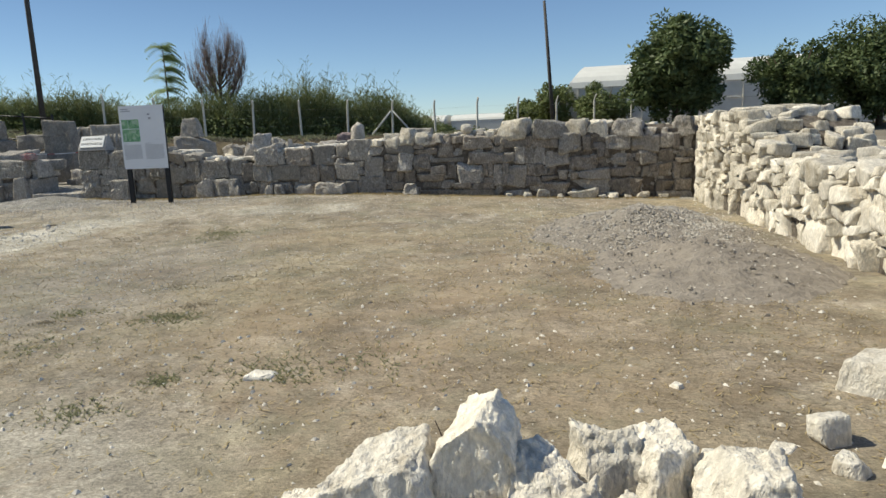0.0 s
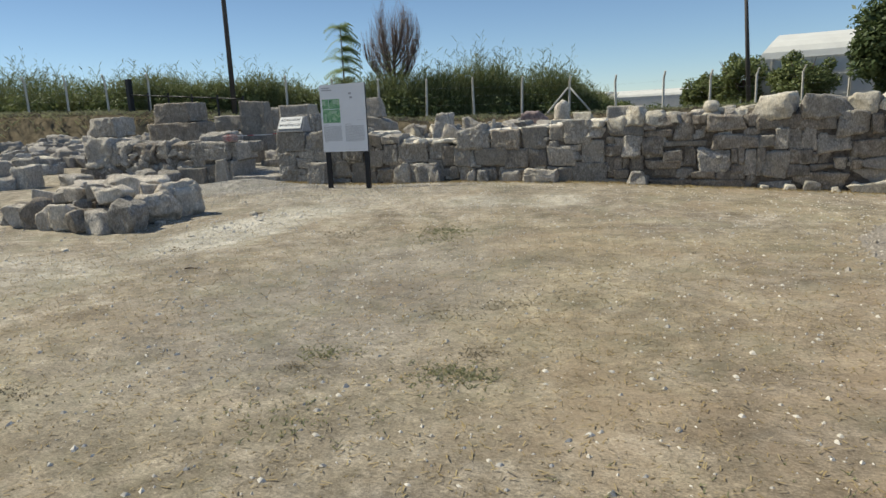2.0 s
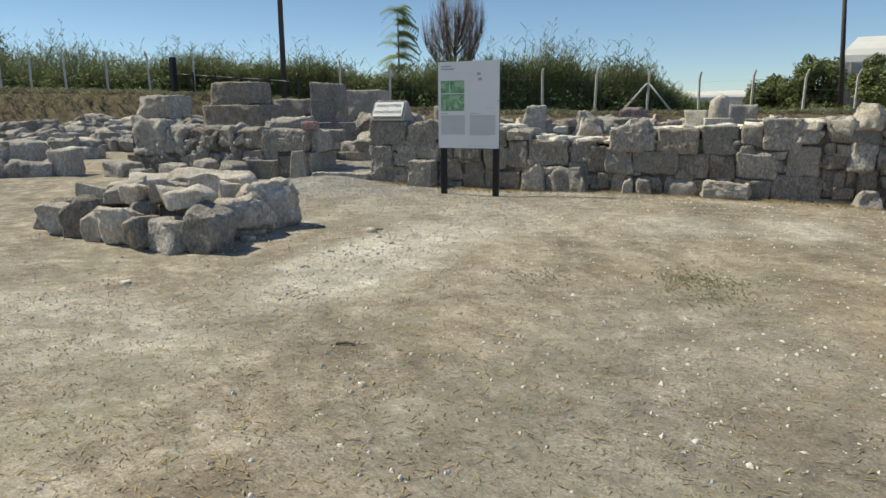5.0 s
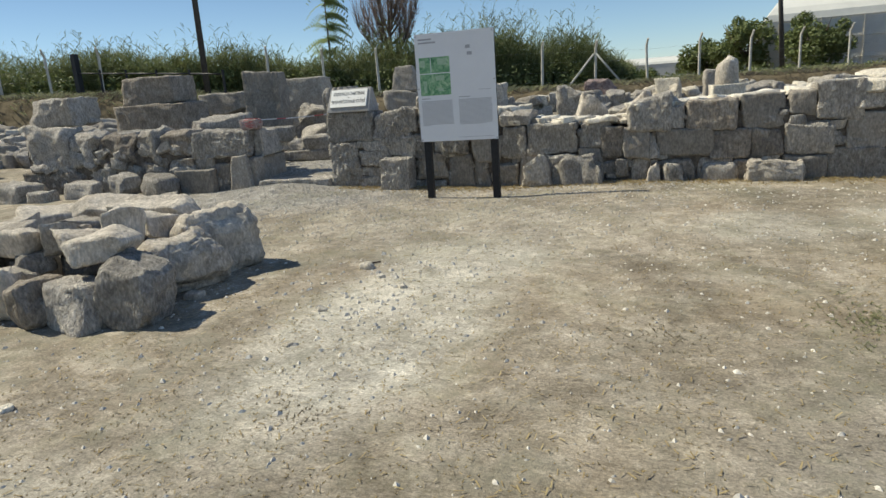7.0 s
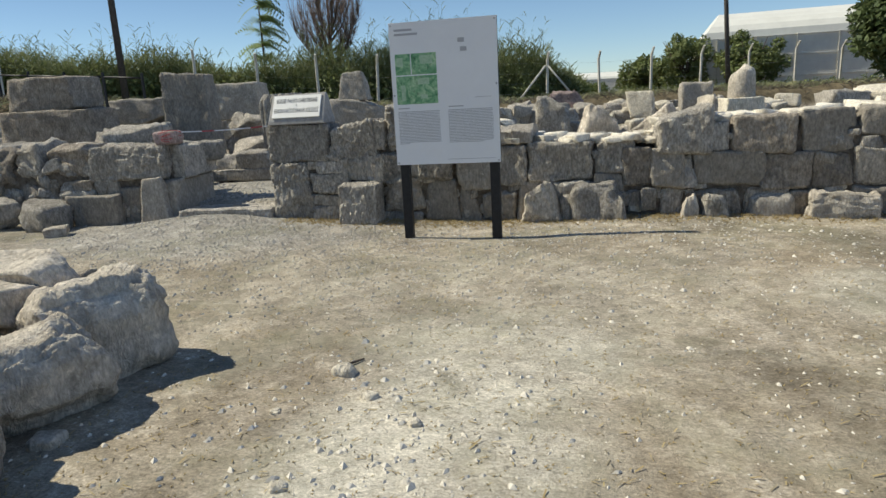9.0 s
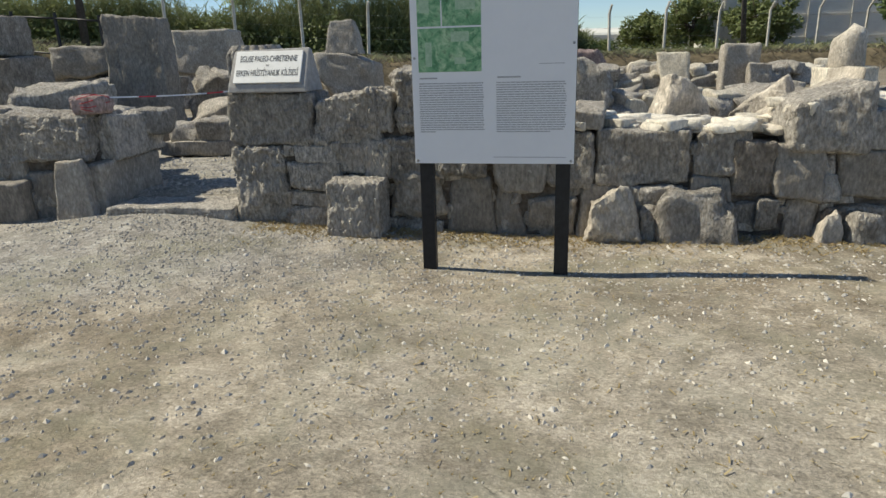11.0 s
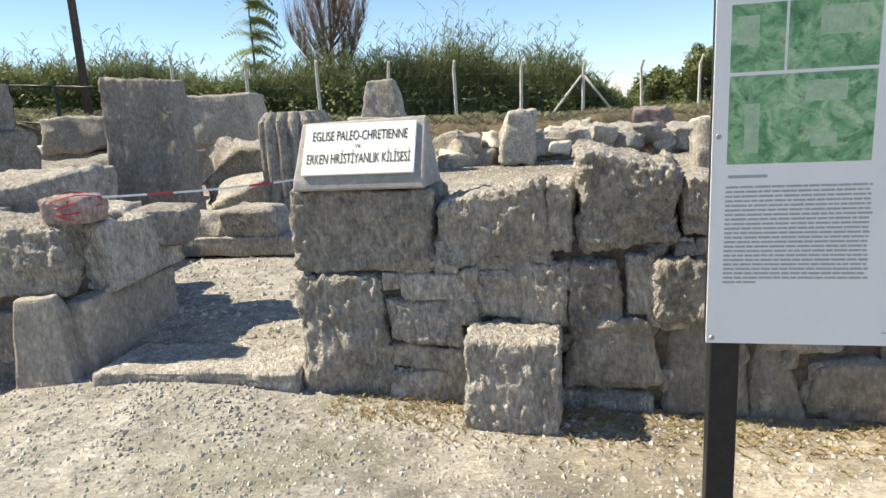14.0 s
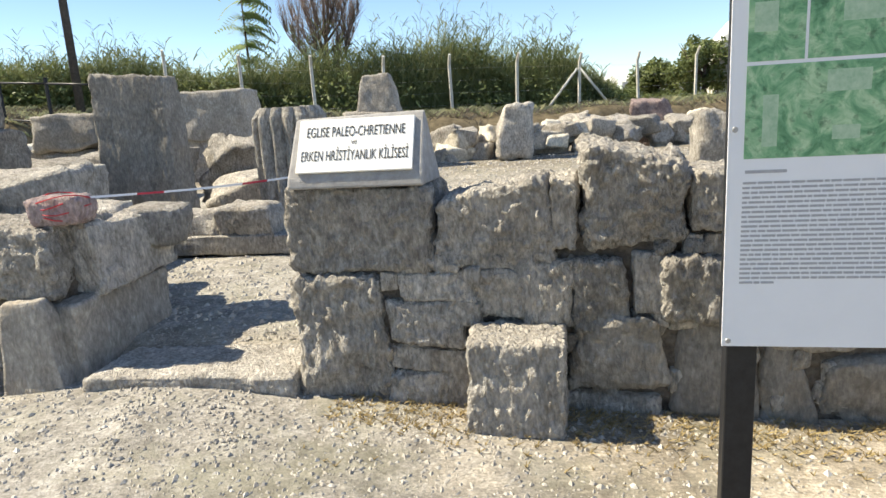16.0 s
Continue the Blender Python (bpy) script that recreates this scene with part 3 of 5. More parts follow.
# rounded capstones on the crest
for x0, x1, z0, z1 in ((-4.4, -4.03, 1.08, 1.35), (-4.06, -3.7, 1.13, 1.5), (-3.69, -3.36, 1.12, 1.42), (-4.72, -4.4, 1.14, 1.28)):
    part("stone", stone_mesh(x1 - x0, 0.42, z1 - z0, seed(), CREAM, 14, 0.45, 0.07, 0.14, facet=2, taper=0.12), north, m=pose((x0 + x1) / 2, wall_y(x0) + 0.2, z0, 0, rng.uniform(-6, 6), rng.uniform(-15, 15)))
x = -3.35
while x < 1.75:
    w = rng.choice((0.24, 0.34, 0.44, 0.56, 0.7)) * rng.uniform(0.9, 1.1)
    h = min(w * rng.uniform(0.5, 0.9), 0.36) * (1.0 if x > -2.6 else 0.85)
    me = stone_mesh(w, rng.uniform(0.32, 0.5), h, seed(), CREAM if rng.random() < 0.25 else STONE, 12, 0.34, 0.08, 0.18, facet=3, taper=rng.uniform(0.05, 0.3))
    part("stone", me, north, m=pose(x + w / 2, wall_y(x) + 0.2 + rng.uniform(-0.05, 0.08), 1.2 - 0.08 * smooth01(-3, 2, x) + rng.uniform(-0.05, 0.05), 0, rng.uniform(-9, 9), rng.uniform(-25, 25)))
    if w < 0.36 and rng.random() < 0.35:
        me = stone_mesh(w * 0.8, 0.28, w * 0.6, seed(), CREAM, 9, 0.8, 0.06, 0.14, taper=0.2)
        part("stone", me, north, m=pose(x + w / 2, wall_y(x) + 0.22, 1.17 - 0.08 * smooth01(-3, 2, x) + h, 0, rng.uniform(-8, 8), rng.uniform(-25, 25)))
    x += w * 0.96
# loose tops along the lower stretch
for i in range(120):
    x = rng.uniform(-9.6, 1.7)
    s = rng.uniform(0.08, 0.24)
    y = wall_y(x) + rng.uniform(0.3, 0.9)
    me = stone_mesh(s * 1.3, s, s * 0.6, seed(), CREAM if rng.random() < 0.5 else WHITE, 4, 0.4, 0.1, 0.15)
    part("stone", me, north, m=pose(x, y, along(x, TOPS) - 0.1, rng.uniform(-10, 10), rng.uniform(-10, 10), rng.uniform(0, 360)))
# pale crumbled chips on the wall tops
for i in range(200):
    x = rng.uniform(-9.5, -4.4)
    s0 = rng.uniform(0.07, 0.22)
    part("stone", stone_mesh(s0 * 1.5, s0, s0 * 0.4, seed(), WHITE, 4, 0.5, 0.12, 0.2), north, m=pose(x, wall_y(x) + rng.uniform(0.1, 0.65), along(x, TOPS) - 0.03 + 0.02 * rng.random(), rng.uniform(-6, 6), rng.uniform(-6, 6), rng.uniform(0, 360)))
# low bright footing towards the corner
for x, w, h in ((-1.75, 0.14, 0.1), (-1.35, 0.2, 0.12), (-1.05, 0.26, 0.19), (-0.72, 0.13, 0.1), (-0.25, 0.5, 0.2), (0.12, 0.16, 0.1), (0.35, 0.2, 0.12), (0.62, 0.14, 0.09), (0.9, 0.24, 0.13), (1.3, 0.16, 0.1)):
    part("stone", stone_mesh(w, 0.2, h, seed(), CREAM, 8, 0.5, 0.12, 0.25, facet=3), north, m=pose(x, wall_y(x) - 0.02 - rng.uniform(0, 0.05), ground_z(x, wall_y(x) - 0.1) - 0.03, 0, rng.uniform(-8, 8), LEAN + rng.uniform(-15, 15)))


def rock(name, x, y, w, d, h, label, mat=STONE, turn=0.0, z=None, sink=0.03, cuts=8, round_=0.3, rough=0.08, skew=0.14, facet=0, slant=0.0, group="", tilt=0.0, category="rock", taper=0.0):
    me = stone_mesh(w, d, h, seed(), mat, cuts, round_, rough, skew, slant, facet, taper)
    zz = (ground_z(x, y) if z is None else z) - sink
    return thing(name, me, label, category, pose(x, y, zz, tilt, 0, turn), group)


# blocks standing at the foot of the wall
FOOT = "stones along the foot of the wall"
rock("stone_block", -10.45, 13.56, 0.44, 0.3, 0.52, "squarish pitted grey stone block standing against the wall", z=0.12, cuts=46, round_=0.1, rough=0.035, skew=0.03, turn=3, group=FOOT, category="stone block")
rock("leaning_stone", -8.48, 13.74, 0.44, 0.34, 0.46, "pointed pale broken stone leaning against the wall foot", BROKEN, 8, z=0.11, cuts=22, round_=0.08, rough=0.06, skew=0.14, facet=6, group=FOOT, taper=0.5)
rock("boulder", -8.2, 13.8, 0.17, 0.2, 0.36, "small upright grey stone at the wall foot", z=0.11, cuts=12, round_=0.8, group=FOOT, taper=0.2)
rock("boulder", -7.88, 13.8, 0.6, 0.34, 0.44, "rounded grey boulder at the wall foot", STONE, z=0.11, cuts=16, round_=0.5, skew=0.1, group=FOOT, taper=0.22, facet=2)
rock("leaning_stone", -6.99, 13.86, 0.26, 0.22, 0.32, "small pale broken stone at the wall foot", BROKEN, 8, z=0.11, cuts=12, facet=2, group=FOOT, taper=0.65)
rock("leaning_stone", -6.73, 13.87, 0.34, 0.24, 0.32, "small grey broken stone at the wall foot", z=0.11, cuts=12, group=FOOT, taper=0.4, facet=2)
rock("boulder", -6.2, 13.99, 0.5, 0.2, 0.36, "smooth rounded grey stone set in the wall foot", SMOOTH, z=0.1, cuts=12, round_=0.9, rough=0.03, group=FOOT, taper=0.15)
rock("broken_slab", -5.56, 13.95, 0.95, 0.3, 0.3, "broken slab with a chipped pale face at the wall foot", BROKEN, 3, z=0.12, cuts=22, round_=0.1, rough=0.1, skew=0.1, facet=6, group=FOOT)
rock("leaning_stone", -3.8, 14.0, 0.46, 0.26, 0.3, "grey wedge of stone at the wall foot", STONE, 4, z=0.08, cuts=12, facet=3, group=FOOT, taper=0.6)

# doorway: threshold slab and the west jamb
th = thing("threshold", stone_mesh(1.2, 0.48, 0.2, seed(), STONE, 30, 0.14, 0.035, 0.03), "worn pale stone threshold slab of the doorway", "threshold", pose(-12.22, 13.70, 0.14, 0, 0, 8))

WTOPS = [(-17.8, 1.1), (-15.0, 1.0), (-12.4, 0.95)]
west = core("wall_west", -17.7, -13.05, WTOPS, 0.9, "low ruined wall of large grey limestone blocks")
laid(west, -14.1, -13.06, 0.70, 1.12, 0.6, 0.02, cuts=50, round_=0.16, rough=0.05, slant=0.04)
laid(west, -13.16, -12.9, 0.70, 1.12, 0.72, -0.16, cuts=36, round_=0.2, rough=0.06, skew=0.1)
laid(west, -13.42, -12.94, 0.14, 0.70, 0.85, 0.0, cuts=18, round_=0.1, rough=0.03, skew=0.03, mat=SMOOTH)
laid(west, -13.75, -13.41, 0.12, 0.62, 0.5, 0.02, cuts=13, mat=SMOOTH)
laid(west, -14.1, -13.76, 0.12, 0.72, 0.5, 0.0, cuts=13, mat=SMOOTH)
for x0, x1, z0, z1 in ((-14.75, -14.1, 0.72, 1.14), (-15.3, -14.76, 0.7, 1.2), (-16.1, -15.32, 0.66, 1.14), (-16.75, -16.12, 0.6, 1.22), (-17.6, -16.78, 0.62, 1.36),
                       (-14.6, -14.12, 0.12, 0.55), (-15.2, -14.62, 0.12, 0.7), (-15.8, -15.22, 0.12, 0.52), (-16.4, -15.82, 0.1, 0.66), (-17.0, -16.42, 0.1, 0.58), (-17.8, -17.02, 0.1, 0.62),
                       (-14.6, -14.12, 0.55, 0.72), (-15.8, -15.22, 0.52, 0.66)):
    laid(west, x0, x1, z0, z1, 0.5, random.uniform(-0.03, 0.05), cuts=16, round_=0.26, rough=0.09, skew=0.13, mat=random.choice((STONE, BROWN)))
for i in range(26):
    x = rng.uniform(-17.4, -13.0)
    s = rng.uniform(0.15, 0.42)
    part("stone", stone_mesh(s * 1.4, s, s * 0.6, seed(), STONE, 5, 0.35, 0.09, 0.13), west, m=pose(x, wall_y(x) + rng.uniform(0.45, 1.0), along(x, WTOPS) - 0.1, 0, 0, rng.uniform(0, 360)))
WFOOT = "stones along the foot of the low wall"
for i in range(60):
    x = rng.uniform(-17.6, -13.5)
    s0 = rng.uniform(0.07, 0.2)
    part("stone", stone_mesh(s0 * rng.uniform(1, 1.7), 0.2, s0, seed(), STONE, 6, 0.4, 0.1, 0.2, facet=2), west, m=pose(x, wall_y(x) + 0.09, rng.uniform(0.12, 0.85), 0, rng.uniform(-25, 25), LEAN))
rock("boulder", -13.2, 13.5, 0.5, 0.2, 0.52, "smooth pointed grey stone leaning on the door jamb", SMOOTH, 6, cuts=18, round_=0.1, rough=0.04, facet=2, group=WFOOT, taper=0.4)
rock("stone_block", -14.0, 13.44, 0.66, 0.28, 0.42, "flat smooth grey block at the foot of the low wall", SMOOTH, 4, cuts=16, round_=0.1, rough=0.04, facet=1, group=WFOOT)
rock("boulder", -15.2, 13.05, 0.5, 0.36, 0.4, "grey broken stone at the foot of the low wall", STONE, -15, cuts=12, facet=5, group=WFOOT, taper=0.25)
rock("boulder", -14.0, 12.75, 0.26, 0.2, 0.14, "small stone at the foot of the low wall", BROKEN, 40, cuts=10, facet=3, group=WFOOT)
rock("boulder", -14.55, 13.1, 0.55, 0.4, 0.36, "grey boulder leaning at the foot of the low wall", group=WFOOT, facet=3)
rock("boulder", -15.9, 12.9, 0.6, 0.4, 0.3, "broken grey stone at the foot of the low wall", group=WFOOT, facet=3)
rock("boulder", -17.3, 12.7, 0.7, 0.5, 0.34, "broken grey stone at the foot of the low wall", group=WFOOT)
rock("boulder", -16.6, 12.6, 0.4, 0.3, 0.2, "small stone at the foot of the low wall", group=WFOOT)
rock("stone_block", -17.5, 14.0, 1.1, 0.75, 0.5, "large rough grey block resting on the low wall", STONE, 8, z=1.36, cuts=20, round_=0.1, rough=0.06, skew=0.08, facet=1, category="stone block")

# ---- east wall, facing the yard ----
def east_x(y):
    return 1.88 + 0.061 * (14.4 - y)


ETOP = [(0.0, 0.75), (6.0, 0.78), (9.4, 0.86), (10.4, 1.0), (11.2, 1.45), (13.0, 1.5), (14.4, 1.45)]
ev, ef = [], []
for i in range(101):
    y = 14.4 * i / 100
    for a, z in ((0.07, -0.3), (0.07, along(y, ETOP) - 0.12), (0.6, along(y, ETOP) - 0.03 + 0.05 * noise.noise(Vector((y * 3, 0, 0)))), (1.5, along(y, ETOP) - 0.12), (1.6, -0.3)):
        ev.append((east_x(y) + a, y, z))
for i in range(100):
    for j in range(5):
        a, b = i * 5, (i + 1) * 5
        ef.append([a + j, b + j, b + (j + 1) % 5, a + (j + 1) % 5])
ef += [[0, 1, 2, 3, 4], [504, 503, 502, 501, 500]]
east = tagged(new("wall_east", mesh_of("wall_east", ev, ef, MORTAR)), "sunlit ruined wall of cream rubble stones", "wall", kind="structure")
z = -0.12
row = 0
while z < 1.5:
    h = rng.uniform(0.13, 0.21) if row else 0.34
    y = 0.3 + rng.uniform(0, 0.3)
    while y < 14.3:
        w = rng.choice((0.11, 0.15, 0.2, 0.27, 0.36)) * rng.uniform(0.85, 1.15) * (1.5 if row == 0 else 1.0) * (1.0 if y > 4.5 else 2.0)
        top = along(y, ETOP)
        if z + h * 0.4 < top:
            halves = ((0.0, 1.12),) if w > 0.22 or rng.random() < 0.5 else ((0.0, 0.56), (0.5, 0.56))
            for lift, share in halves:
                me = stone_mesh(w + 0.02, 0.35, h * share * rng.uniform(0.95, 1.1), seed(), CREAM if rng.random() < 0.65 else WHITE, 7, 0.32, 0.1, 0.24, facet=1)
                part("stone", me, east, m=pose(east_x(y) + 0.16 + rng.uniform(-0.035, 0.04), y, z + h * lift + 0.05 * noise.noise(Vector((y * 1.7, row * 5.1, 2))), rng.uniform(-6, 6), rng.uniform(-9, 9), 90 - 3.5 + rng.uniform(-6, 6)))
        y += w
    z += h * 0.97
    row += 1
for i in range(230):
    y = rng.uniform(1.0, 14.2)
    s = rng.uniform(0.12, 0.3)
    part("stone", stone_mesh(s * 1.3, s, s * 0.72, seed(), CREAM if rng.random() < 0.6 else WHITE, 7, 0.22, 0.09, 0.18, facet=4), east,
         m=pose(east_x(y) + rng.uniform(0.15, 1.5), y, along(y, ETOP) - 0.14, rng.uniform(-8, 8), rng.uniform(-8, 8), rng.uniform(0, 360)))
for y, a, w, h, zz in ((11.6, 0.4, 0.6, 0.22, 1.35), (11.0, 0.4, 0.5, 0.16, 1.2), (10.6, 0.45, 0.55, 0.18, 0.98), (12.3, 0.9, 0.7, 0.2, 1.38), (9.6, 0.5, 0.6, 0.2, 0.75)):
    part("stone", stone_mesh(w, 0.6, h, seed(), CREAM, 7, 0.2, 0.06, 0.1), east, m=pose(east_x(y) + a, y, zz, 0, 0, 80))

# ---- round stone enclosure in the yard ----
ring = tagged(new("stone_enclosure"), "low enclosure of rough grey stones with rubble inside", "ruin")
ring.matrix_basis = pose(0, 0, 0)
RING = [(-13.1, 8.6, 0.5, 0.3, 40), (-12.62, 8.42, 0.44, 0.44, 20), (-12.15, 8.38, 0.42, 0.52, 10), (-11.72, 8.32, 0.38, 0.46, 0), (-11.3, 8.28, 0.42, 0.42, 8), (-10.86, 8.25, 0.42, 0.4, -5),
        (-10.12, 8.42, 0.5, 0.52, 18), (-11.15, 9.95, 0.6, 0.42, 15), (-11.8, 10.15, 0.55, 0.4, 0), (-12.35, 10.1, 0.5, 0.38, -20), (-12.85, 9.95, 0.5, 0.36, -40), (-13.25, 9.5, 0.55, 0.34, 60), (-13.4, 9.0, 0.5, 0.33, 80)]
for x, y, w, h, turn in RING:
    part("stone", stone_mesh(w, 0.44, h, seed(), rng.choice((BROKEN, BROWN, STONE)), 18, 0.28, 0.05, 0.16, facet=6, taper=rng.uniform(0.05, 0.25)), ring, m=pose(x, y, ground_z(x, y) - 0.05, rng.uniform(-6, 6), rng.uniform(-6, 6), turn + rng.uniform(-12, 12)))
# large dark stone and the two big boulders closing the end
part("stone", stone_mesh(0.5, 0.4, 0.36, seed(), STONE, 18, 0.5, 0.06, 0.14, facet=3), ring, m=pose(-10.52, 8.26, ground_z(-10.5, 8.3) - 0.05, 0, 0, -8))
part("stone", stone_mesh(0.78, 0.5, 0.5, seed(), BROKEN, 24, 0.7, 0.06, 0.1, 0.08, facet=2, taper=0.12), ring, m=pose(-10.27, 9.0, ground_z(-10.2, 9.0) - 0.05, 0, 0, 70))
part("stone", stone_mesh(0.74, 0.52, 0.64, seed(), BROKEN, 24, 0.6, 0.06, 0.1, 0.1, facet=2, taper=0.1), ring, m=pose(-10.38, 9.58, ground_z(-10.3, 9.6) - 0.06, 0, 0, 62))
for x, y, w, d, h, zz, turn in ((-10.4, 8.5, 0.44, 0.32, 0.2, 0.42, 15), (-10.78, 8.6, 0.5, 0.36, 0.28, 0.34, -20), (-10.75, 8.95, 0.3, 0.26, 0.28, 0.42, 40), (-11.1, 8.75, 0.36, 0.3, 0.26, 0.36, 40), (-11.45, 8.6, 0.34, 0.3, 0.22, 0.4, 10), (-10.85, 9.45, 0.34, 0.3, 0.24, 0.34, 60),
                                (-11.15, 9.72, 0.85, 0.36, 0.34, 0.3, 8), (-11.85, 8.75, 0.36, 0.3, 0.25, 0.34, 15), (-11.9, 9.85, 0.8, 0.42, 0.3, 0.34, 20), (-12.4, 9.6, 0.6, 0.4, 0.28, 0.3, 50), (-11.65, 9.3, 0.4, 0.34, 0.26, 0.3, 70), (-12.2, 9.1, 0.45, 0.36, 0.26, 0.3, 0), (-12.75, 9.0, 0.4, 0.36, 0.22, 0.26, 30)):
    part("stone", stone_mesh(w, d, h, seed(), BROKEN, 14, 0.25, 0.06, 0.18, facet=5), ring, m=pose(x, y, zz + 0.02, rng.uniform(-9, 9), rng.uniform(-9, 9), turn))
for i in range(46):
    a, r = rng.uniform(0, 6.28), rng.uniform(0, 1.15)
    s = rng.uniform(0.12, 0.32)
    part("stone", stone_mesh(s * 1.3, s, s * 0.8, seed(), rng.choice((STONE, BROKEN)), 6, 0.3, 0.08, 0.18, facet=3), ring, m=pose(-11.7 + 1.1 * r * math.cos(a), 9.25 + 0.75 * r * math.sin(a), rng.uniform(0.02, 0.26), 0, 0, rng.uniform(0, 360)))
rock("small_stone", -10.0, 8.85, 0.16, 0.12, 0.08, "small grey stone beside the enclosure", BROKEN, 20, cuts=8, round_=0.7, group="small stones in the yard")

# low wall fragment further west
frag = tagged(new("wall_fragment"), "low fragment of grey rubble wall in the yard", "ruin")
for i in range(34):
    t, up = rng.random(), rng.random()
    s = rng.uniform(0.3, 0.6)
    x, y = -18.9 - 2.6 * t + rng.uniform(-0.4, 0.4), 12.4 - 1.6 * t + rng.uniform(-0.35, 0.5)
    part("stone", stone_mesh(s * 1.3, s, s * 0.85, seed(), STONE, 8, 0.3, 0.09, 0.2, facet=4), frag, m=pose(x, y, (0.0 if up < 0.6 else 0.26) + 0.03, rng.uniform(-10, 10), rng.uniform(-10, 10), rng.uniform(0, 180)))
part("stone", stone_mesh(0.6, 0.5, 0.85, seed(), STONE, 8, 0.15, 0.05, 0.08), frag, m=pose(-19.6, 12.1, 0.05, 0, 0, 20))
part("stone", stone_mesh(0.5, 0.5, 0.7, seed(), STONE, 8, 0.15, 0.05, 0.08), frag, m=pose(-18.6, 12.3, 0.05, 0, 0, 10))

# ---- inside the church ----
INN = "fallen and standing blocks of the ruin"
BL = "stone block"


def block(x, y, w, d, h, z, label, turn=0.0, mat=STONE, name="stone_block", cuts=14, round_=0.2, rough=0.06, skew=0.07, facet=2, slant=0.0, tilt=0.0):
    return rock(name, x, y, w, d, h, label, mat, turn, z, 0.0, cuts, round_, rough, skew, facet, slant, INN, tilt, BL)


rock("standing_slab", -15.1, 17.0, 0.96, 0.4, 1.75, "tall upright weathered grey stone slab", SMOOTH, 4, 0.42, 0.0, 40, 0.08, 0.03, 0.03, 0, -0.02, INN, 0.0, BL, 0.14)


def fluted_stump(x, y, w, d, h, z, turn):
    """A weathered shaft with upright flutes cut into its faces."""
    v, f, n, rows = [], [], 112, 22
    for j in range(rows + 1):
        t = j / rows
        for i in range(n):
            a = 2 * math.pi * i / n
            c, sn = math.cos(a), math.sin(a)
            rad = 1.0 / (abs(c) ** 3.2 + abs(sn) ** 3.2) ** (1 / 3.2)
            p = Vector((c * rad * w / 2, sn * rad * d / 2, h * t))
            rag = noise.noise(Vector((p.x * 5, p.y * 5, p.z * 3 + 7)))
            flute = abs(math.sin(a * 8 + 0.5 * rag)) ** 0.7
            cut = 0.075 * (1 - flute) * min(1.0, 4 * (1 - t) + 0.35) + 0.012 * rag
            edge = 0.06 * max(0.0, t - 0.9) / 0.1
            k = 1 - (cut + edge) / (0.5 * min(w, d))
            v.append((p.x * k, p.y * k, p.z + 0.03 * t * noise.noise(Vector((p.x * 7, p.y * 7, 3)))))
    for j in range(rows):
        for i in range(n):
            f.append([j * n + i, j * n + (i + 1) % n, (j + 1) * n + (i + 1) % n, (j + 1) * n + i])
    f += [list(range(n))[::-1], [rows * n + i for i in range(n)]]
    thing("fluted_stump", mesh_of("fluted_stump", v, f, STONE), "fluted grey stone stump standing on end", BL, pose(x, y, z, 0, 0, turn), INN)


fluted_stump(-13.5, 17.4, 0.78, 0.62, 1.12, 0.62, 8)
block(-16.9, 21.3, 1.25, 0.6, 0.85, 1.3, "large dressed grey orthostat on a rubble base", 4, SMOOTH, round_=0.08, rough=0.03, skew=0.03, facet=0)
block(-17.72, 21.3, 0.34, 0.6, 0.8, 1.3, "narrow grey upright block beside the orthostat", 4, SMOOTH, round_=0.1, rough=0.03, skew=0.03, facet=0)
block(-18.3, 21.2, 0.7, 0.6, 0.85, 1.25, "squared grey block beside the orthostat", 4, SMOOTH)
block(-17.4, 21.4, 3.4, 0.7, 0.85, 0.45, "rubble footing below the orthostats", 4, cuts=14, rough=0.08)
block(-17.65, 16.6, 1.3, 0.8, 0.58, 1.66, "large squared grey block stacked on another", 4, BROWN, round_=0.1, rough=0.035, skew=0.04, facet=0)
block(-17.65, 16.6, 1.9, 0.85, 0.68, 0.98, "large dark grey block under a stacked block", 3, BROWN, round_=0.1, rough=0.035, skew=0.04, facet=0)
block(-17.7, 16.65, 2.3, 0.8, 0.62, 0.4, "broad grey footing block of the inner wall", 3, cuts=18, rough=0.1, skew=0.12, facet=5)
block(-14.4, 14.75, 0.85, 0.6, 0.4, 0.95, "rough grey boulder on top of the low wall", 20, round_=0.4, rough=0.09, name="boulder")
block(-15.45, 15.75, 1.3, 0.5, 0.5, 0.78, "long grey block behind the low wall", 8, rough=0.06)
block(-17.6, 17.5, 2.8, 0.8, 0.65, 0.6, "long grey course of the inner wall", 3, cuts=12, rough=0.06)
block(-18.2, 19.4, 1.3, 0.6, 0.55, 1.3, "squared grey block on the back wall", 4, SMOOTH)
block(-18.0, 19.5, 2.4, 0.6, 0.9, 0.42, "long grey course of the back wall", 4)
block(-16.3, 16.0, 1.6, 0.7, 0.55, 0.5, "broad grey block lying inside the low wall", 12, cuts=11, rough=0.06)
block(-15.0, 15.3, 1.0, 0.7, 0.5, 0.62, "rough grey boulder lying inside the low wall", 30, cuts=10, round_=0.3, rough=0.1, name="boulder")
block(-16.2, 18.2, 1.7, 0.6, 0.35, 0.95, "grey step of the inner platform", 6, cuts=11, rough=0.07)
block(-14.6, 18.9, 1.8, 0.8, 0.9, 0.45, "stepped grey rubble platform", 4, cuts=16, rough=0.12, skew=0.12, facet=5)
block(-14.2, 18.1, 1.6, 0.6, 0.55, 0.4, "squared grey block of the inner platform", 6, cuts=14)
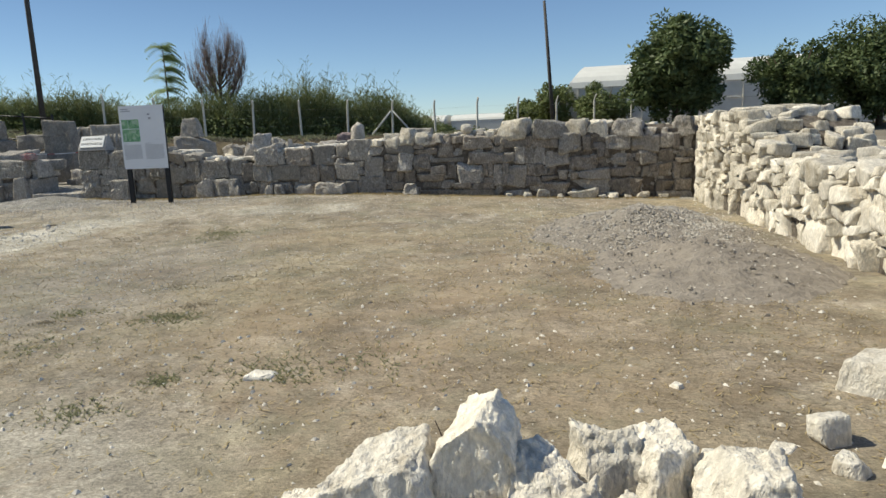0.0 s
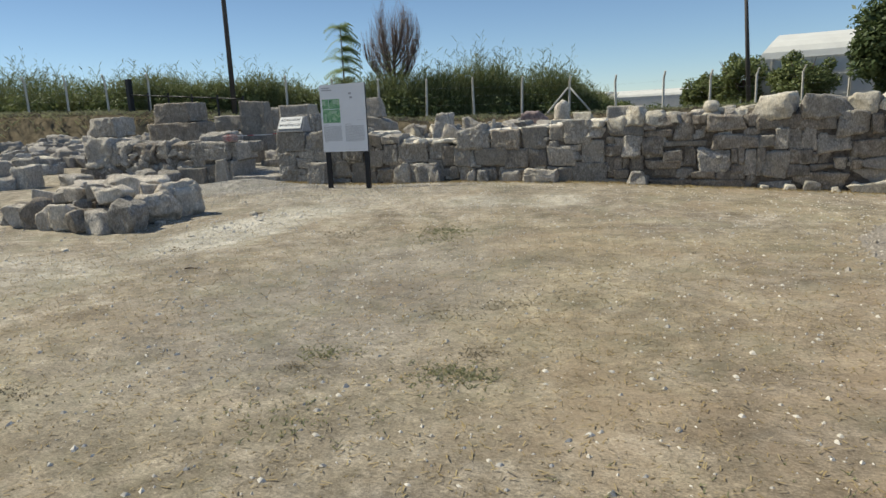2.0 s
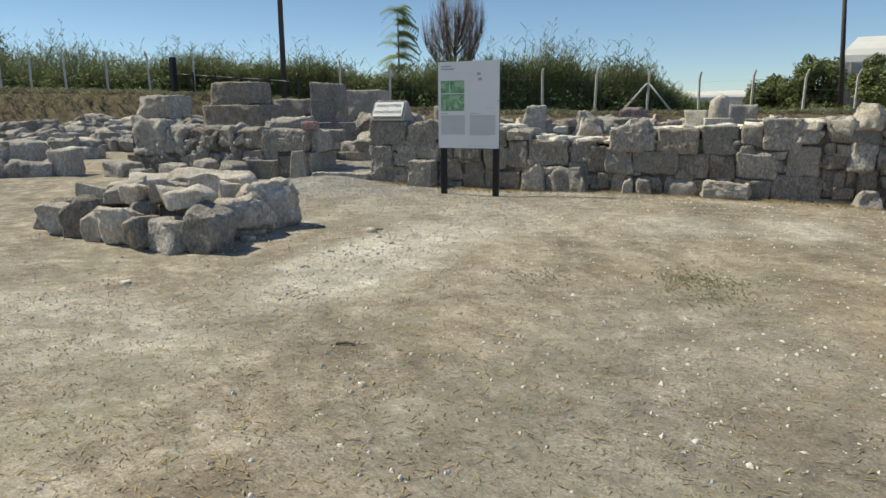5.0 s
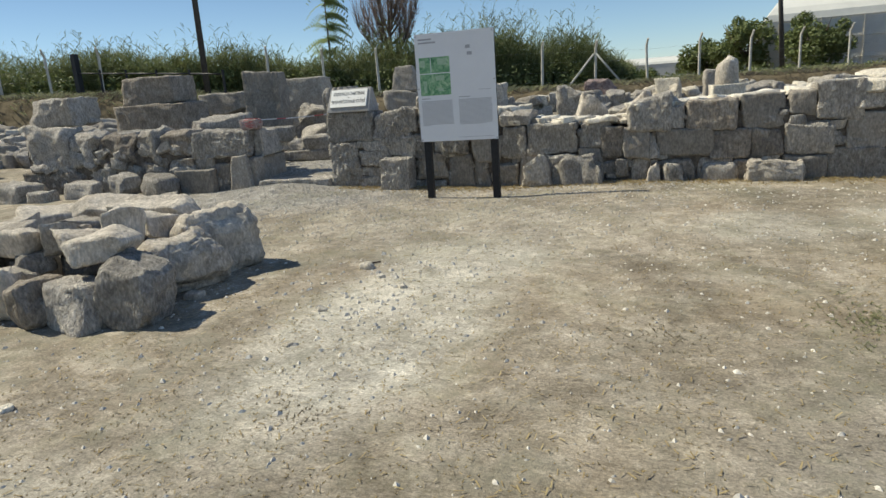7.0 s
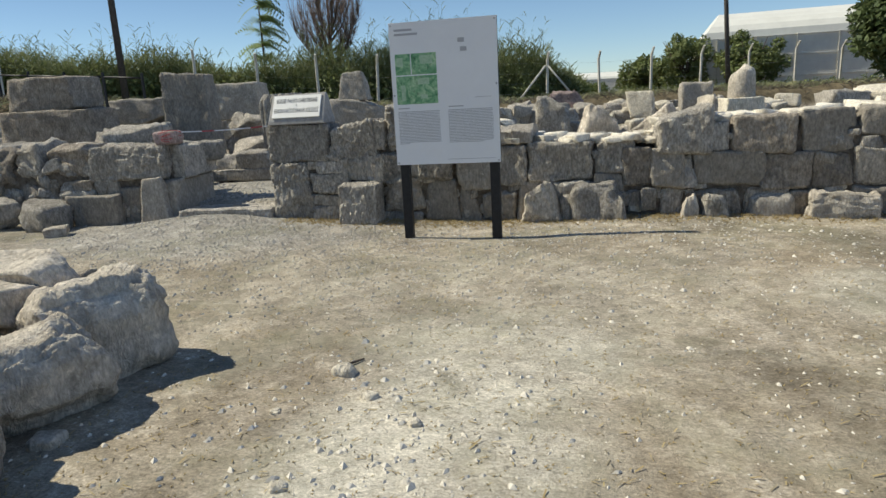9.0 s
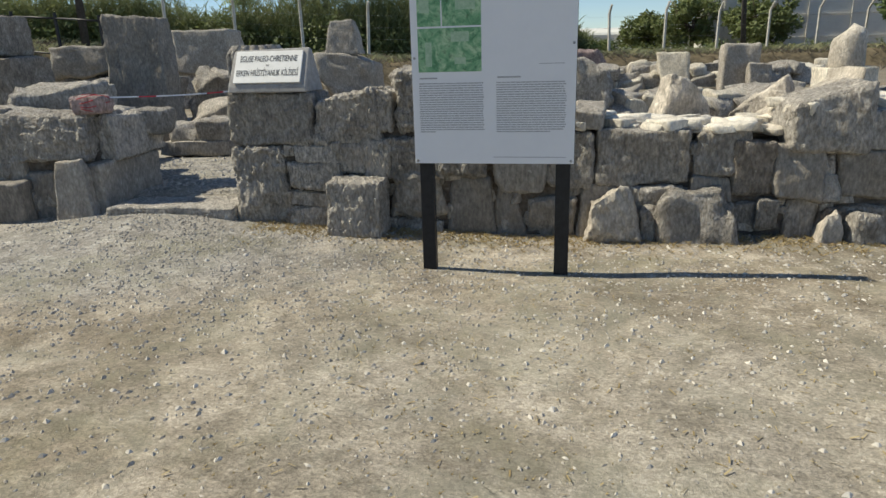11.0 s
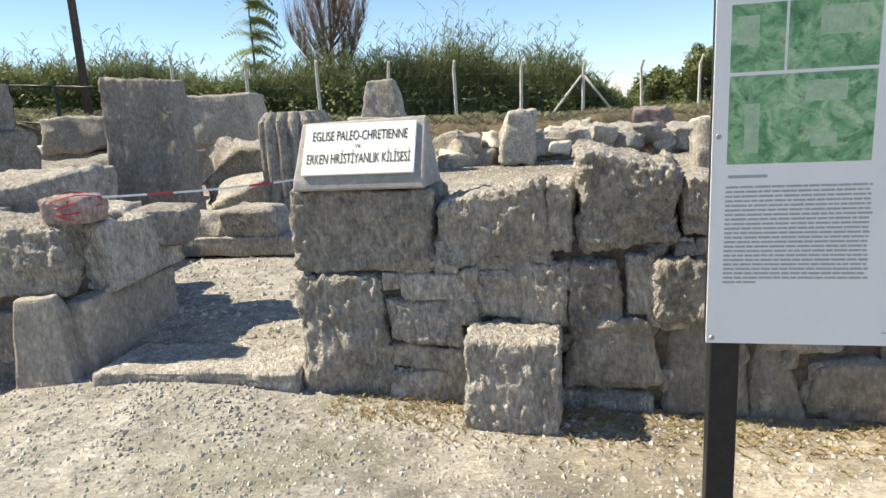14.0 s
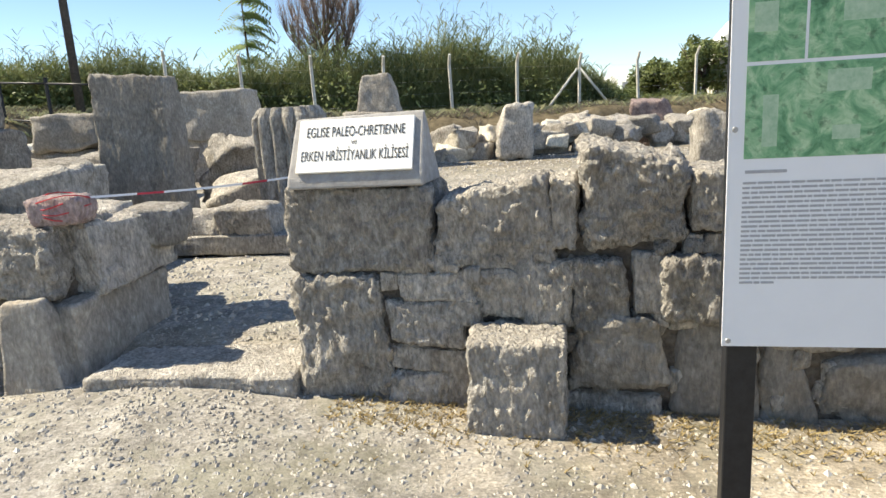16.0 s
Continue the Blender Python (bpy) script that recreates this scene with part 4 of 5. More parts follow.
block(-13.4, 16.4, 1.9, 0.5, 0.2, 0.36, "low grey kerb of the inner floor", 4, cuts=12, rough=0.08)
rock("boulder", -13.95, 16.35, 0.42, 0.36, 0.26, "grey boulder lying on the low kerb", z=0.54, group=INN, facet=3)
rock("boulder", -13.45, 16.3, 0.55, 0.42, 0.36, "larger grey boulder lying on the low kerb", z=0.54, group=INN, facet=3)
rock("stone_block", -14.15, 22.0, 0.82, 0.4, 0.66, "trapezoid grey block standing on a wall stump", SMOOTH, 6, 1.6, 0.0, 16, 0.1, 0.03, 0.04, 0, 0.0, INN, 0.0, BL, 0.42)
block(-14.15, 22.1, 1.3, 0.7, 0.9, 0.72, "grey stump of a ruined wall", 4, SMOOTH, cuts=14, rough=0.05, round_=0.1)
block(-11.85, 22.7, 0.68, 0.6, 1.0, 0.65, "short square grey stone pier of the ruin", 5, cuts=11, rough=0.05)
block(-9.4, 25.3, 0.8, 0.6, 0.95, 0.6, "stump of wall with reddish mortar", 3, PINK)
block(-6.2, 24.3, 0.74, 0.4, 1.05, 0.55, "pale grey stele with a rounded top", 8, SMOOTH, "stele", round_=0.2, facet=0)
block(-5.85, 24.0, 0.45, 0.4, 0.6, 0.6, "short pale stump of a pillar", 4, SMOOTH)
block(-7.5, 24.8, 0.7, 0.3, 0.7, 0.75, "broken pale slab among the rubble", -10, CREAM, facet=4)
block(-8.95, 18.6, 0.55, 0.45, 0.85, 0.62, "rough grey pillar stump", 3, rough=0.09, cuts=11)
rock("broken_rock", -7.95, 15.1, 0.5, 0.4, 0.5, "pointed pale broken rock on the wall top", BROKEN, 20, 0.83, 0.0, 16, 0.12, 0.07, 0.15, 4, 0.0, INN, 0.0, "stone block", 0.6)
rock("broken_rock", -7.0, 14.6, 0.8, 0.55, 0.36, "angular pale broken boulder with a slanted top", BROKEN, 10, 0.88, 0.0, 16, 0.08, 0.05, 0.12, 5, 0.3, INN, 0.0, "stone block", 0.2)
block(-6.1, 17.25, 0.5, 0.5, 0.27, 1.02, "squared pale base under a column drum", 10, CREAM, cuts=16, round_=0.08, rough=0.03, skew=0.03, facet=0)
rock("broken_rock", -7.3, 14.95, 0.6, 0.4, 0.34, "slanted pale broken rock on the wall top", BROKEN, -20, 0.82, 0.0, 18, 0.12, 0.07, 0.14, 5, 0.25, INN, 0.0, "stone block", 0.4)
block(-6.0, 17.4, 1.6, 0.9, 0.55, 0.5, "rubble stump under the column base", 5, cuts=13, rough=0.08)


def drum():
    n, v, f = 14, [], []
    for z, r in ((0, 0.17), (0.02, 0.185), (0.18, 0.18), (0.32, 0.172), (0.37, 0.15), (0.43, 0.03)):
        for k in range(n):
            a = 2 * math.pi * k / n
            v.append((r * math.cos(a), r * math.sin(a), z + (0.05 * math.cos(a + 1) if z > 0.3 else 0)))
    for i in range(5):
        for k in range(n):
            f.append([i * n + k, i * n + (k + 1) % n, (i + 1) * n + (k + 1) % n, (i + 1) * n + k])
    f += [list(range(n))[::-1], [5 * n + k for k in range(n)]]
    thing("column_drum", mesh_of("column_drum", v, f, BROKEN, True), "broken pale column drum standing on a squared base", "column drum", pose(-6.1, 17.22, 1.275, 0, 0, 20))


drum()
# low rubble walls of the rooms
def rubble_row(x0, y0, x1, y1, top, label, n, size=0.4, mats=(STONE, STONE, CREAM)):
    ob = tagged(new("rubble_wall"), label, "ruin", "low rubble walls of the rooms")
    for i in range(n):
        t = (i + rng.random()) / n
        s = size * rng.uniform(0.6, 1.3)
        x, y = x0 + (x1 - x0) * t, y0 + (y1 - y0) * t + rng.uniform(-0.25, 0.25)
        g = ground_z(x, y)
        lift = rng.choice((0.0, 0.35, 0.65)) * max(top - g - s * 0.5, 0)
        part("stone", stone_mesh(s * 1.3, s, max(s * 0.75, 0.1), seed(), rng.choice(mats), 7, 0.28, 0.09, 0.2, facet=3), ob, m=pose(x, y, g + lift - 0.05, rng.uniform(-12, 12), rng.uniform(-12, 12), rng.uniform(-40, 40)))
    return ob


rubble_row(-13.2, 22.8, -10.0, 24.0, 1.35, "low wall of grey rubble behind the pier", 34)
rubble_row(-10.0, 24.6, -4.5, 26.5, 1.3, "low wall of pale rubble across the ruin", 46)
rubble_row(-9.0, 18.8, -5.6, 19.2, 1.1, "low wall of grey rubble inside the ruin", 40)
rubble_row(-8.0, 15.6, -4.5, 16.4, 0.85, "spread of pale rubble behind the long wall", 40, 0.2, (CREAM, WHITE, STONE))
rubble_row(-4.5, 16.0, 1.0, 18.5, 1.0, "spread of pale rubble behind the long wall", 40, 0.3, (CREAM, WHITE, STONE))
rubble_row(-12.0, 27.5, -3.0, 29.5, 1.3, "row of grey rubble below the earth bank", 40, 0.45)
rubble_row(-4.0, 21.0, 3.0, 24.0, 1.4, "row of squared stones beyond the long wall", 30, 0.5)
rubble_row(-19.5, 16.0, -17.0, 16.4, 1.1, "grey rubble beside the low wall", 22, 0.45)
rubble_row(-30.0, 18.5, -19.5, 20.5, 1.0, "rows of fallen grey blocks on sandy ground", 34, 0.5, (STONE, SMOOTH))
rubble_row(-28.0, 15.0, -21.5, 17.0, 0.7, "rows of fallen grey blocks on sandy ground", 28, 0.42, (STONE, SMOOTH))
rubble_row(-32.0, 22.0, -22.0, 23.5, 1.2, "row of pale squared blocks below the earth bank", 36, 0.7, (STONE, SMOOTH, CREAM))
rubble_row(-24.0, 13.6, -20.5, 14.4, 0.8, "tumbled grey rubble on sandy ground", 34, 0.45)
rubble_row(-34.0, 17.0, -24.0, 18.0, 0.9, "rows of fallen grey blocks on sandy ground", 30, 0.5, (STONE, SMOOTH))
rubble_row(-36.0, 20.0, -26.0, 21.5, 1.1, "rows of fallen grey blocks on sandy ground", 30, 0.5, (STONE, SMOOTH))
rubble_row(3.6, 12.0, 7.0, 17.0, 1.0, "pale squared blocks beyond the east wall", 26, 0.55, (CREAM, STONE))
block(-8.0, 16.2, 0.22, 0.05, 0.1, 0.9, "reddish broken tile among the rubble", 20, TERRACOTTA, "broken_tile", cuts=3)

# ---- barrier tape and the stone it is tied to ----
rock("tape_stone", -13.03, 13.72, 0.28, 0.22, 0.15, "pinkish stone wound with red and white tape", PINK, 10, z=1.125, sink=0.0, group="", round_=0.5, cuts=16, facet=2)
tape = tagged(new("barrier_tape"), "red and white barrier tape strung across the doorway", "tape")
P0, P1 = Vector((-12.93, 13.75, 1.26)), Vector((-11.45, 14.7, 1.33))
for i in range(12):
    a, b = P0.lerp(P1, i / 12), P0.lerp(P1, (i + 1) / 12)
    sag = lambda p, t: Vector((p.x, p.y, p.z - 0.035 * math.sin(math.pi * t)))
    a, b = sag(a, i / 12), sag(b, (i + 1) / 12)
    v = [a + Vector((0, 0, 0.006)), a - Vector((0, 0.005, 0.006)), b - Vector((0, 0.005, 0.006)), b + Vector((0, 0, 0.006))]
    v += [p + Vector((0.002, 0.003, 0)) for p in v]
    part("red_band" if i % 4 == 2 else "white_band", mesh_of("band", v, [[0, 1, 2, 3], [7, 6, 5, 4], [0, 3, 7, 4], [1, 5, 6, 2]], TAPE_R if i % 4 == 2 else TAPE_W), tape)
tv = []
for i in range(4):
    loop = [Vector((-13.03 + 0.155 * math.cos(a) * (1 if i % 2 else 0.8), 13.72 + 0.13 * math.sin(a), 1.17 + 0.033 * i + 0.02 * math.sin(2 * a + i))) for a in [k * math.pi / 8 for k in range(17)]]
    tv.append(tube(loop, [0.0045] * 17, 4))
part("winding", tubes_mesh("winding", TAPE_R, tv), tape)

# ---- name plaque on the jamb ----
plaque = thing("name_plaque", None, "white name plaque on a slanted concrete stand", "plaque", pose(-11.23, 13.78, 1.29, 0, 0, 5))
pv = [(-0.34, -0.17, 0), (0.34, -0.17, 0), (0.36, 0.17, 0), (-0.30, 0.17, 0), (-0.335, -0.16, 0.05), (0.335, -0.16, 0.05), (0.335, 0.0, 0.345), (-0.325, 0.0, 0.33), (0.30, 0.12, 0.335), (-0.27, 0.12, 0.325)]
pf = [[3, 2, 1, 0], [0, 1, 5, 4], [4, 5, 6, 7], [7, 6, 8, 9], [9, 8, 2, 3], [1, 2, 8, 6, 5], [0, 4, 7, 9, 3]]
me = mesh_of("stand", pv, pf, CONCRETE)
bm = bmesh.new()
bm.from_mesh(me)
bmesh.ops.bevel(bm, geom=list(bm.edges), offset=0.012, segments=2, affect="EDGES", profile=0.5)
bm.to_mesh(me)
bm.free()
part("stand", me, plaque, "grey concrete stand with chipped edges")
FACE = Matrix.Translation((0, -0.084, 0.195)) @ pose(0, 0, 0, 90 - 29, 0, 0)
slab = part("slab", box_mesh("slab", MARBLE, (-0.288, 0.288, -0.14, 0.14, 0.0, 0.014), bevel=0.003), plaque, "white marble slab with black lettering", FACE)


def lettering(text, size, x, y, parent, material, squeeze=1.0, z=0.016):
    cu = bpy.data.curves.new("lettering", "FONT")
    cu.body, cu.size, cu.align_x, cu.extrude, cu.offset = text, size, "LEFT", 0.0002, 0.0
    ob = bpy.data.objects.new("lettering", cu)
    scene.collection.objects.link(ob)
    bpy.context.view_layer.update()
    me = bpy.data.meshes.new_from_object(ob.evaluated_get(bpy.context.evaluated_depsgraph_get()))
    bpy.data.objects.remove(ob)
    xs = [v.co.x for v in me.vertices]
    wide = max(xs) - min(xs)
    for v in me.vertices:
        v.co.x = (v.co.x - min(xs)) * squeeze / wide
    me.materials.clear()
    me.materials.append(material)
    return part("lettering", me, parent, m=pose(x, y, z))


lettering("EGLISE PALEO-CHRETIENNE", 0.075, -0.245, 0.045, slab, LETTER, 0.49)
lettering("VE", 0.028, -0.02, 0.002, slab, LETTER, 0.03)
lettering("ERKEN HR\u0130ST\u0130YANLIK K\u0130L\u0130SES\u0130", 0.075, -0.265, -0.08, slab, LETTER, 0.53)

# ---- information board ----
board = thing("information_board", None, "white information board with green photos on two black posts", "information board", pose(-9.2, 12.815, 0.16, 0, 0, 4.0))
W, H, B0 = 0.502, 1.30, 0.72
for x in (-0.435, 0.435):
    part("post", box_mesh("post", BLACK, (x - 0.045, x + 0.045, 0.004, 0.064, -0.1, 2.02), bevel=0.004), board, "black square steel post")
part("backing", box_mesh("backing", BLACK, (-W, W, -0.02, 0.003, B0, B0 + H), bevel=0.002), board, "black edge frame")
panel = part("panel", box_mesh("panel", PANEL, (-W + 0.002, W - 0.002, -0.026, -0.021, B0 + 0.002, B0 + H - 0.002), bevel=0.001), board, "pale grey printed panel")


def on_panel(name, mat, rects, lift=0.0012, label=""):
    """Flat print on the panel; u, v from its top left."""
    boxes = [(-W + 2 * W * u0, -W + 2 * W * u1, -0.026 - lift, -0.0262, B0 + H * (1 - v1), B0 + H * (1 - v0)) for u0, u1, v0, v1 in rects]
    return part(name, box_mesh(name, mat, *boxes), panel, label)


on_panel("photo", PHOTO, [(0.045, 0.19, 0.215, 0.36)], label="green aerial photograph")
on_panel("photo", PHOTO, [(0.198, 0.435, 0.215, 0.36)], label="green aerial photograph")
on_panel("photo", PHOTO, [(0.045, 0.435, 0.368, 0.565)], label="green aerial photograph of the ruins")
for r in ((0.25, 0.36, 0.385, 0.43), (0.09, 0.13, 0.43, 0.54), (0.27, 0.34, 0.5, 0.53), (0.06, 0.12, 0.24, 0.3), (0.28, 0.4, 0.23, 0.29)):
    on_panel("photo_shape", PALE, [r], 0.0016)
for r in ((0.05, 0.22, 0.045, 0.06), (0.05, 0.27, 0.075, 0.09)):
    on_panel("title_bar", FAINT, [r])
for r in ((0.05, 0.16, 0.59, 0.597), (0.53, 0.67, 0.59, 0.597)):
    on_panel("heading_bar", INK, [r])
for r in ((0.64, 0.7, 0.13, 0.16), (0.66, 0.72, 0.19, 0.22)):
    on_panel("emblem", FAINT, [r])
for r in ((0.78, 0.93, 0.535, 0.538), (0.5, 0.95, 0.965, 0.968)):
    on_panel("fine_line", FAINT, [r])
rp = random.Random(5)


def text_lines(u0, u1, last):
    """Unreadable printed lines as rows of short bars."""
    rects = []
    for i in range(22):
        u, end = u0, (last if i == 21 else u1 - rp.uniform(0, 0.01))
        while u < end - 0.008:
            w = min(rp.uniform(0.012, 0.045), end - u)
            rects.append((u, u + w, 0.6155 + 0.0108 * i, 0.6205 + 0.0108 * i))
            u += w + 0.0035
    on_panel("text_column", INK, rects)


text_lines(0.045, 0.45, 0.14)
text_lines(0.525, 0.945, 0.85)
for u, v in ((0.02, 0.985), (0.98, 0.985), (0.02, 0.5), (0.98, 0.45), (0.02, 0.02), (0.98, 0.02)):
    x, zz = -W + 2 * W * u, B0 + H * (1 - v)
    bv, bf = tube([(x, -0.026, zz), (x, -0.031, zz)], [0.009, 0.007], 10)
    part("bolt", mesh_of("bolt", bv, bf, WIRE), board, "small steel bolt")

# ---- heaps and loose stones in the yard ----
def heap(name, x, y, rx, ry, h, mat, label, cat):
    n, v, f = 40, [], []
    for j in range(n + 1):
        for i in range(n + 1):
            a, b = 2 * i / n - 1, 2 * j / n - 1
            r = math.hypot(a, b)
            px, py = x + a * rx, y + b * ry
            e = max(0.0, 1 - r) ** 1.1 * (1 + 0.5 * noise.noise(Vector((px * 1.3, py * 1.3, 3))))
            v.append((px, py, ground_z(px, py) - 0.03 + h * e + (0.05 * noise.noise(Vector((px * 5, py * 5, 7))) + 0.03 * noise.noise(Vector((px * 13, py * 13, 7)))) * min(e * 3, 1)))
    for j in range(n):
        for i in range(n):
            f.append([j * (n + 1) + i, j * (n + 1) + i + 1, (j + 1) * (n + 1) + i + 1, (j + 1) * (n + 1) + i])
    thing(name, mesh_of(name, v, f, mat, True), label, cat)


HEAPS = ((0.55, 9.6, 1.55, 1.9, 0.38), (1.05, 7.2, 1.3, 1.7, 0.26))
heap("gravel_mound", 0.55, 9.6, 1.55, 1.9, 0.38, PILE, "heap of grey gravel by the wall", "gravel heap")
heap("earth_mound", 1.05, 7.2, 1.3, 1.7, 0.26, HEAP_EARTH, "low heap of grey-brown earth", "earth heap")

NEAR = "white rocks of the tumbled heap"
for x, y, w, d, h, zz, tt in ((-0.67, 2.5, 0.36, 0.3, 0.38, 0.0, 10), (-0.35, 2.62, 0.3, 0.3, 0.5, 0.0, 0), (-0.16, 2.55, 0.24, 0.28, 0.36, 0.0, 20), (0.02, 2.75, 0.26, 0.26, 0.38, 0.02, 5), (0.2, 2.72, 0.22, 0.26, 0.35, 0.0, 30),
                            (0.45, 2.56, 0.36, 0.3, 0.36, 0.02, 0), (-0.04, 2.36, 0.18, 0.2, 0.38, 0.0, 0), (0.14, 2.36, 0.2, 0.2, 0.32, 0.0, 50), (-0.93, 2.42, 0.24, 0.24, 0.22, 0.0, 0), (-0.25, 2.3, 0.3, 0.3, 0.28, 0.0, 40), (0.36, 2.3, 0.3, 0.3, 0.25, 0.0, 15),
                            (0.75, 2.42, 0.4, 0.35, 0.24, 0.0, 0), (-0.55, 2.2, 0.35, 0.3, 0.24, 0.0, 70), (0.7, 2.15, 0.34, 0.3, 0.22, 0.0, 30)):
    rock("rock", x, y, w * 1.12, d, h * 1.06, "rough broken white limestone rock in a heap", WHITE, tt, z=zz, cuts=28, round_=0.14, rough=0.05, skew=0.16, facet=5, group=NEAR, taper=0.42)
for x, y, w, h in ((1.42, 4.15, 0.36, 0.2), (0.96, 3.5, 0.2, 0.14), (0.95, 3.2, 0.13, 0.1), (1.2, 3.3, 0.2, 0.11), (0.77, 3.4, 0.13, 0.04), (0.48, 3.3, 0.1, 0.04), (1.6, 3.6, 0.3, 0.2), (0.42, 4.05, 0.08, 0.05), (1.7, 2.9, 0.4, 0.3)):
    rock("rock", x, y, w, w * 0.8, h, "loose white limestone rock on the dry ground", WHITE, rng.uniform(0, 180), cuts=16, round_=0.14, rough=0.06, facet=6, group="loose rocks on the yard", taper=0.25)
rock("flat_stone", -1.87, 3.9, 0.2, 0.15, 0.034, "flat pale stone bedded in the grass", WHITE, 0, sink=0.01, cuts=16, round_=0.9, rough=0.14, skew=0.3, facet=0, taper=0.3)
for x, y, s in ((-8.94, 9.75, 0.09), (-8.7, 9.5, 0.07), (-8.4, 9.3, 0.06), (-8.76, 8.75, 0.06), (-8.67, 8.19, 0.06), (-8.1, 8.5, 0.035), (-7.95, 8.3, 0.035), (-9.1, 9.3, 0.05), (-4.78, 5.39, 0.035), (-9.7, 7.1, 0.07), (-6.6, 6.2, 0.05), (-5.0, 6.9, 0.04)):
    rock("small_stone", x, y, s * 1.2, s, s * 0.8, "small loose stone on the trodden ground", CREAM, rng.uniform(0, 180), cuts=8, round_=0.7, rough=0.16, facet=1, group="small stones in the yard")


# ---- scatter: pebbles, straw and weeds ----
def scatter(name, mat, label, n, spread, lo, hi, rnd):
    v, f = [], []
    for i in range(n):
        x, y = spread(rnd)
        s = rnd.uniform(lo, hi) * (rnd.random() ** 1.5 + 0.4)
        z = ground_z(x, y)
        for hx, hy, rx, ry, hh in HEAPS:
            e = max(0.0, 1 - math.hypot((x - hx) / rx, (y - hy) / ry)) ** 1.1 * (1 + 0.5 * noise.noise(Vector((x * 1.3, y * 1.3, 3))))
            z = max(z, ground_z(x, y) - 0.03 + hh * e) if e > 0 else z
        k, c, tt = len(v), rnd.uniform(0.4, 0.8), rnd.uniform(0, 6.28)
        ca, sa = math.cos(tt) * s, math.sin(tt) * s
        v += [(x + ca, y + sa, z), (x - sa * c, y + ca * c, z), (x - ca, y - sa, z), (x + sa * c, y - ca * c, z), (x + ca * 0.2, y + sa * 0.3, z + s * c), (x - ca * 0.4, y - sa * 0.2, z + s * c * 0.9)]
        f += [[k, k + 1, k + 4], [k + 1, k + 5, k + 4], [k + 1, k + 2, k + 5], [k + 2, k + 3, k + 5], [k + 3, k + 4, k + 5], [k + 3, k, k + 4]]
    tagged(new(name, mesh_of(name, v, f, mat)), label, "pebbles", kind="stuff")


rs = random.Random(3)
scatter("pebbles", CHIPS, "small pale pebbles strewn over the yard", 13000, lambda r: (r.uniform(-13, 2), r.uniform(1.2, 13.6)), 0.005, 0.02, rs)
scatter("gravel", PEBBLE, "loose grey gravel by the doorway", 22000, lambda r: (r.triangular(-15, -5, -11.5), r.triangular(10.0, 16.5, 13.3)), 0.008, 0.016, rs)
scatter("rubble", CHIPS, "strewn chips of pale stone by the enclosure", 420, lambda r: (r.gauss(-8.5, 0.4), r.gauss(9.0, 0.8)), 0.008, 0.026, rs)
scatter("gravel", GRAVEL, "coarse gravel over the heap", 6000, lambda r: (r.gauss(0.55, 0.6), r.gauss(9.4, 0.8)), 0.012, 0.03, rs)
scatter("gravel", PEBBLE, "pale gravel spread beside the heap", 4000, lambda r: (min(r.gauss(1.2, 0.3), 1.75), r.gauss(10.0, 0.8)), 0.012, 0.03, rs)
scatter("clods", HEAP_EARTH, "dark earth clods over the heaps", 900, lambda r: (r.gauss(0.8, 0.7), r.gauss(7.8, 1.0)), 0.012, 0.036, rs)
scatter("gravel", PEBBLE, "pale gravel floor inside the ruin", 14000, lambda r: (r.uniform(-14, -6), r.uniform(14.3, 24)), 0.015, 0.03, rs)


def grass(name, mat, label, n, spread, tall, rnd):
    v, f = [], []
    for i in range(n):
        x, y = spread(rnd)
        z = ground_z(x, y)
        for b in range(4):
            a, h, lean = rnd.uniform(0, 6.28), tall * rnd.uniform(0.4, 1.2), rnd.uniform(0.3, 1.6)
            w = 0.003 + tall * 0.03
            dx, dy = math.cos(a), math.sin(a)
            k = len(v)
            v += [(x - dy * w, y + dx * w, z), (x + dy * w, y - dx * w, z), (x + dx * h * lean * 0.5, y + dy * h * lean * 0.5, z + h * 0.6), (x + dx * h * lean, y + dy * h * lean, z + h * 0.8)]
            f += [[k, k + 1, k + 2], [k + 1, k + 3, k + 2]]
    tagged(new(name, mesh_of(name, v, f, mat)), label, "grass", kind="stuff")


def straws(name, mat, label, n, spread, rnd):
    """Short straws lying loose on the ground."""
    v, f = [], []
    for i in range(n):
        x, y = spread(rnd)
        a, l, w, z = rnd.uniform(0, 6.28), rnd.uniform(0.007, 0.026), rnd.uniform(0.0014, 0.0036), ground_z(x, y) + rnd.uniform(0.002, 0.008)
        dx, dy = math.cos(a), math.sin(a)
        k, up = len(v), rnd.uniform(0, 0.012)
        v += [(x - dx * l - dy * w, y - dy * l + dx * w, z), (x - dx * l + dy * w, y - dy * l - dx * w, z), (x + dx * l + dy * w, y + dy * l - dx * w, z + up), (x + dx * l - dy * w, y + dy * l + dx * w, z + up)]
        f.append([k, k + 1, k + 2, k + 3])
    tagged(new(name, mesh_of(name, v, f, mat)), label, "straw", kind="stuff")


def clump(spots):
    def go(r):
        x, y, s = r.choice(spots)
        return r.gauss(x, s), r.gauss(y, s * 0.7)
    return go


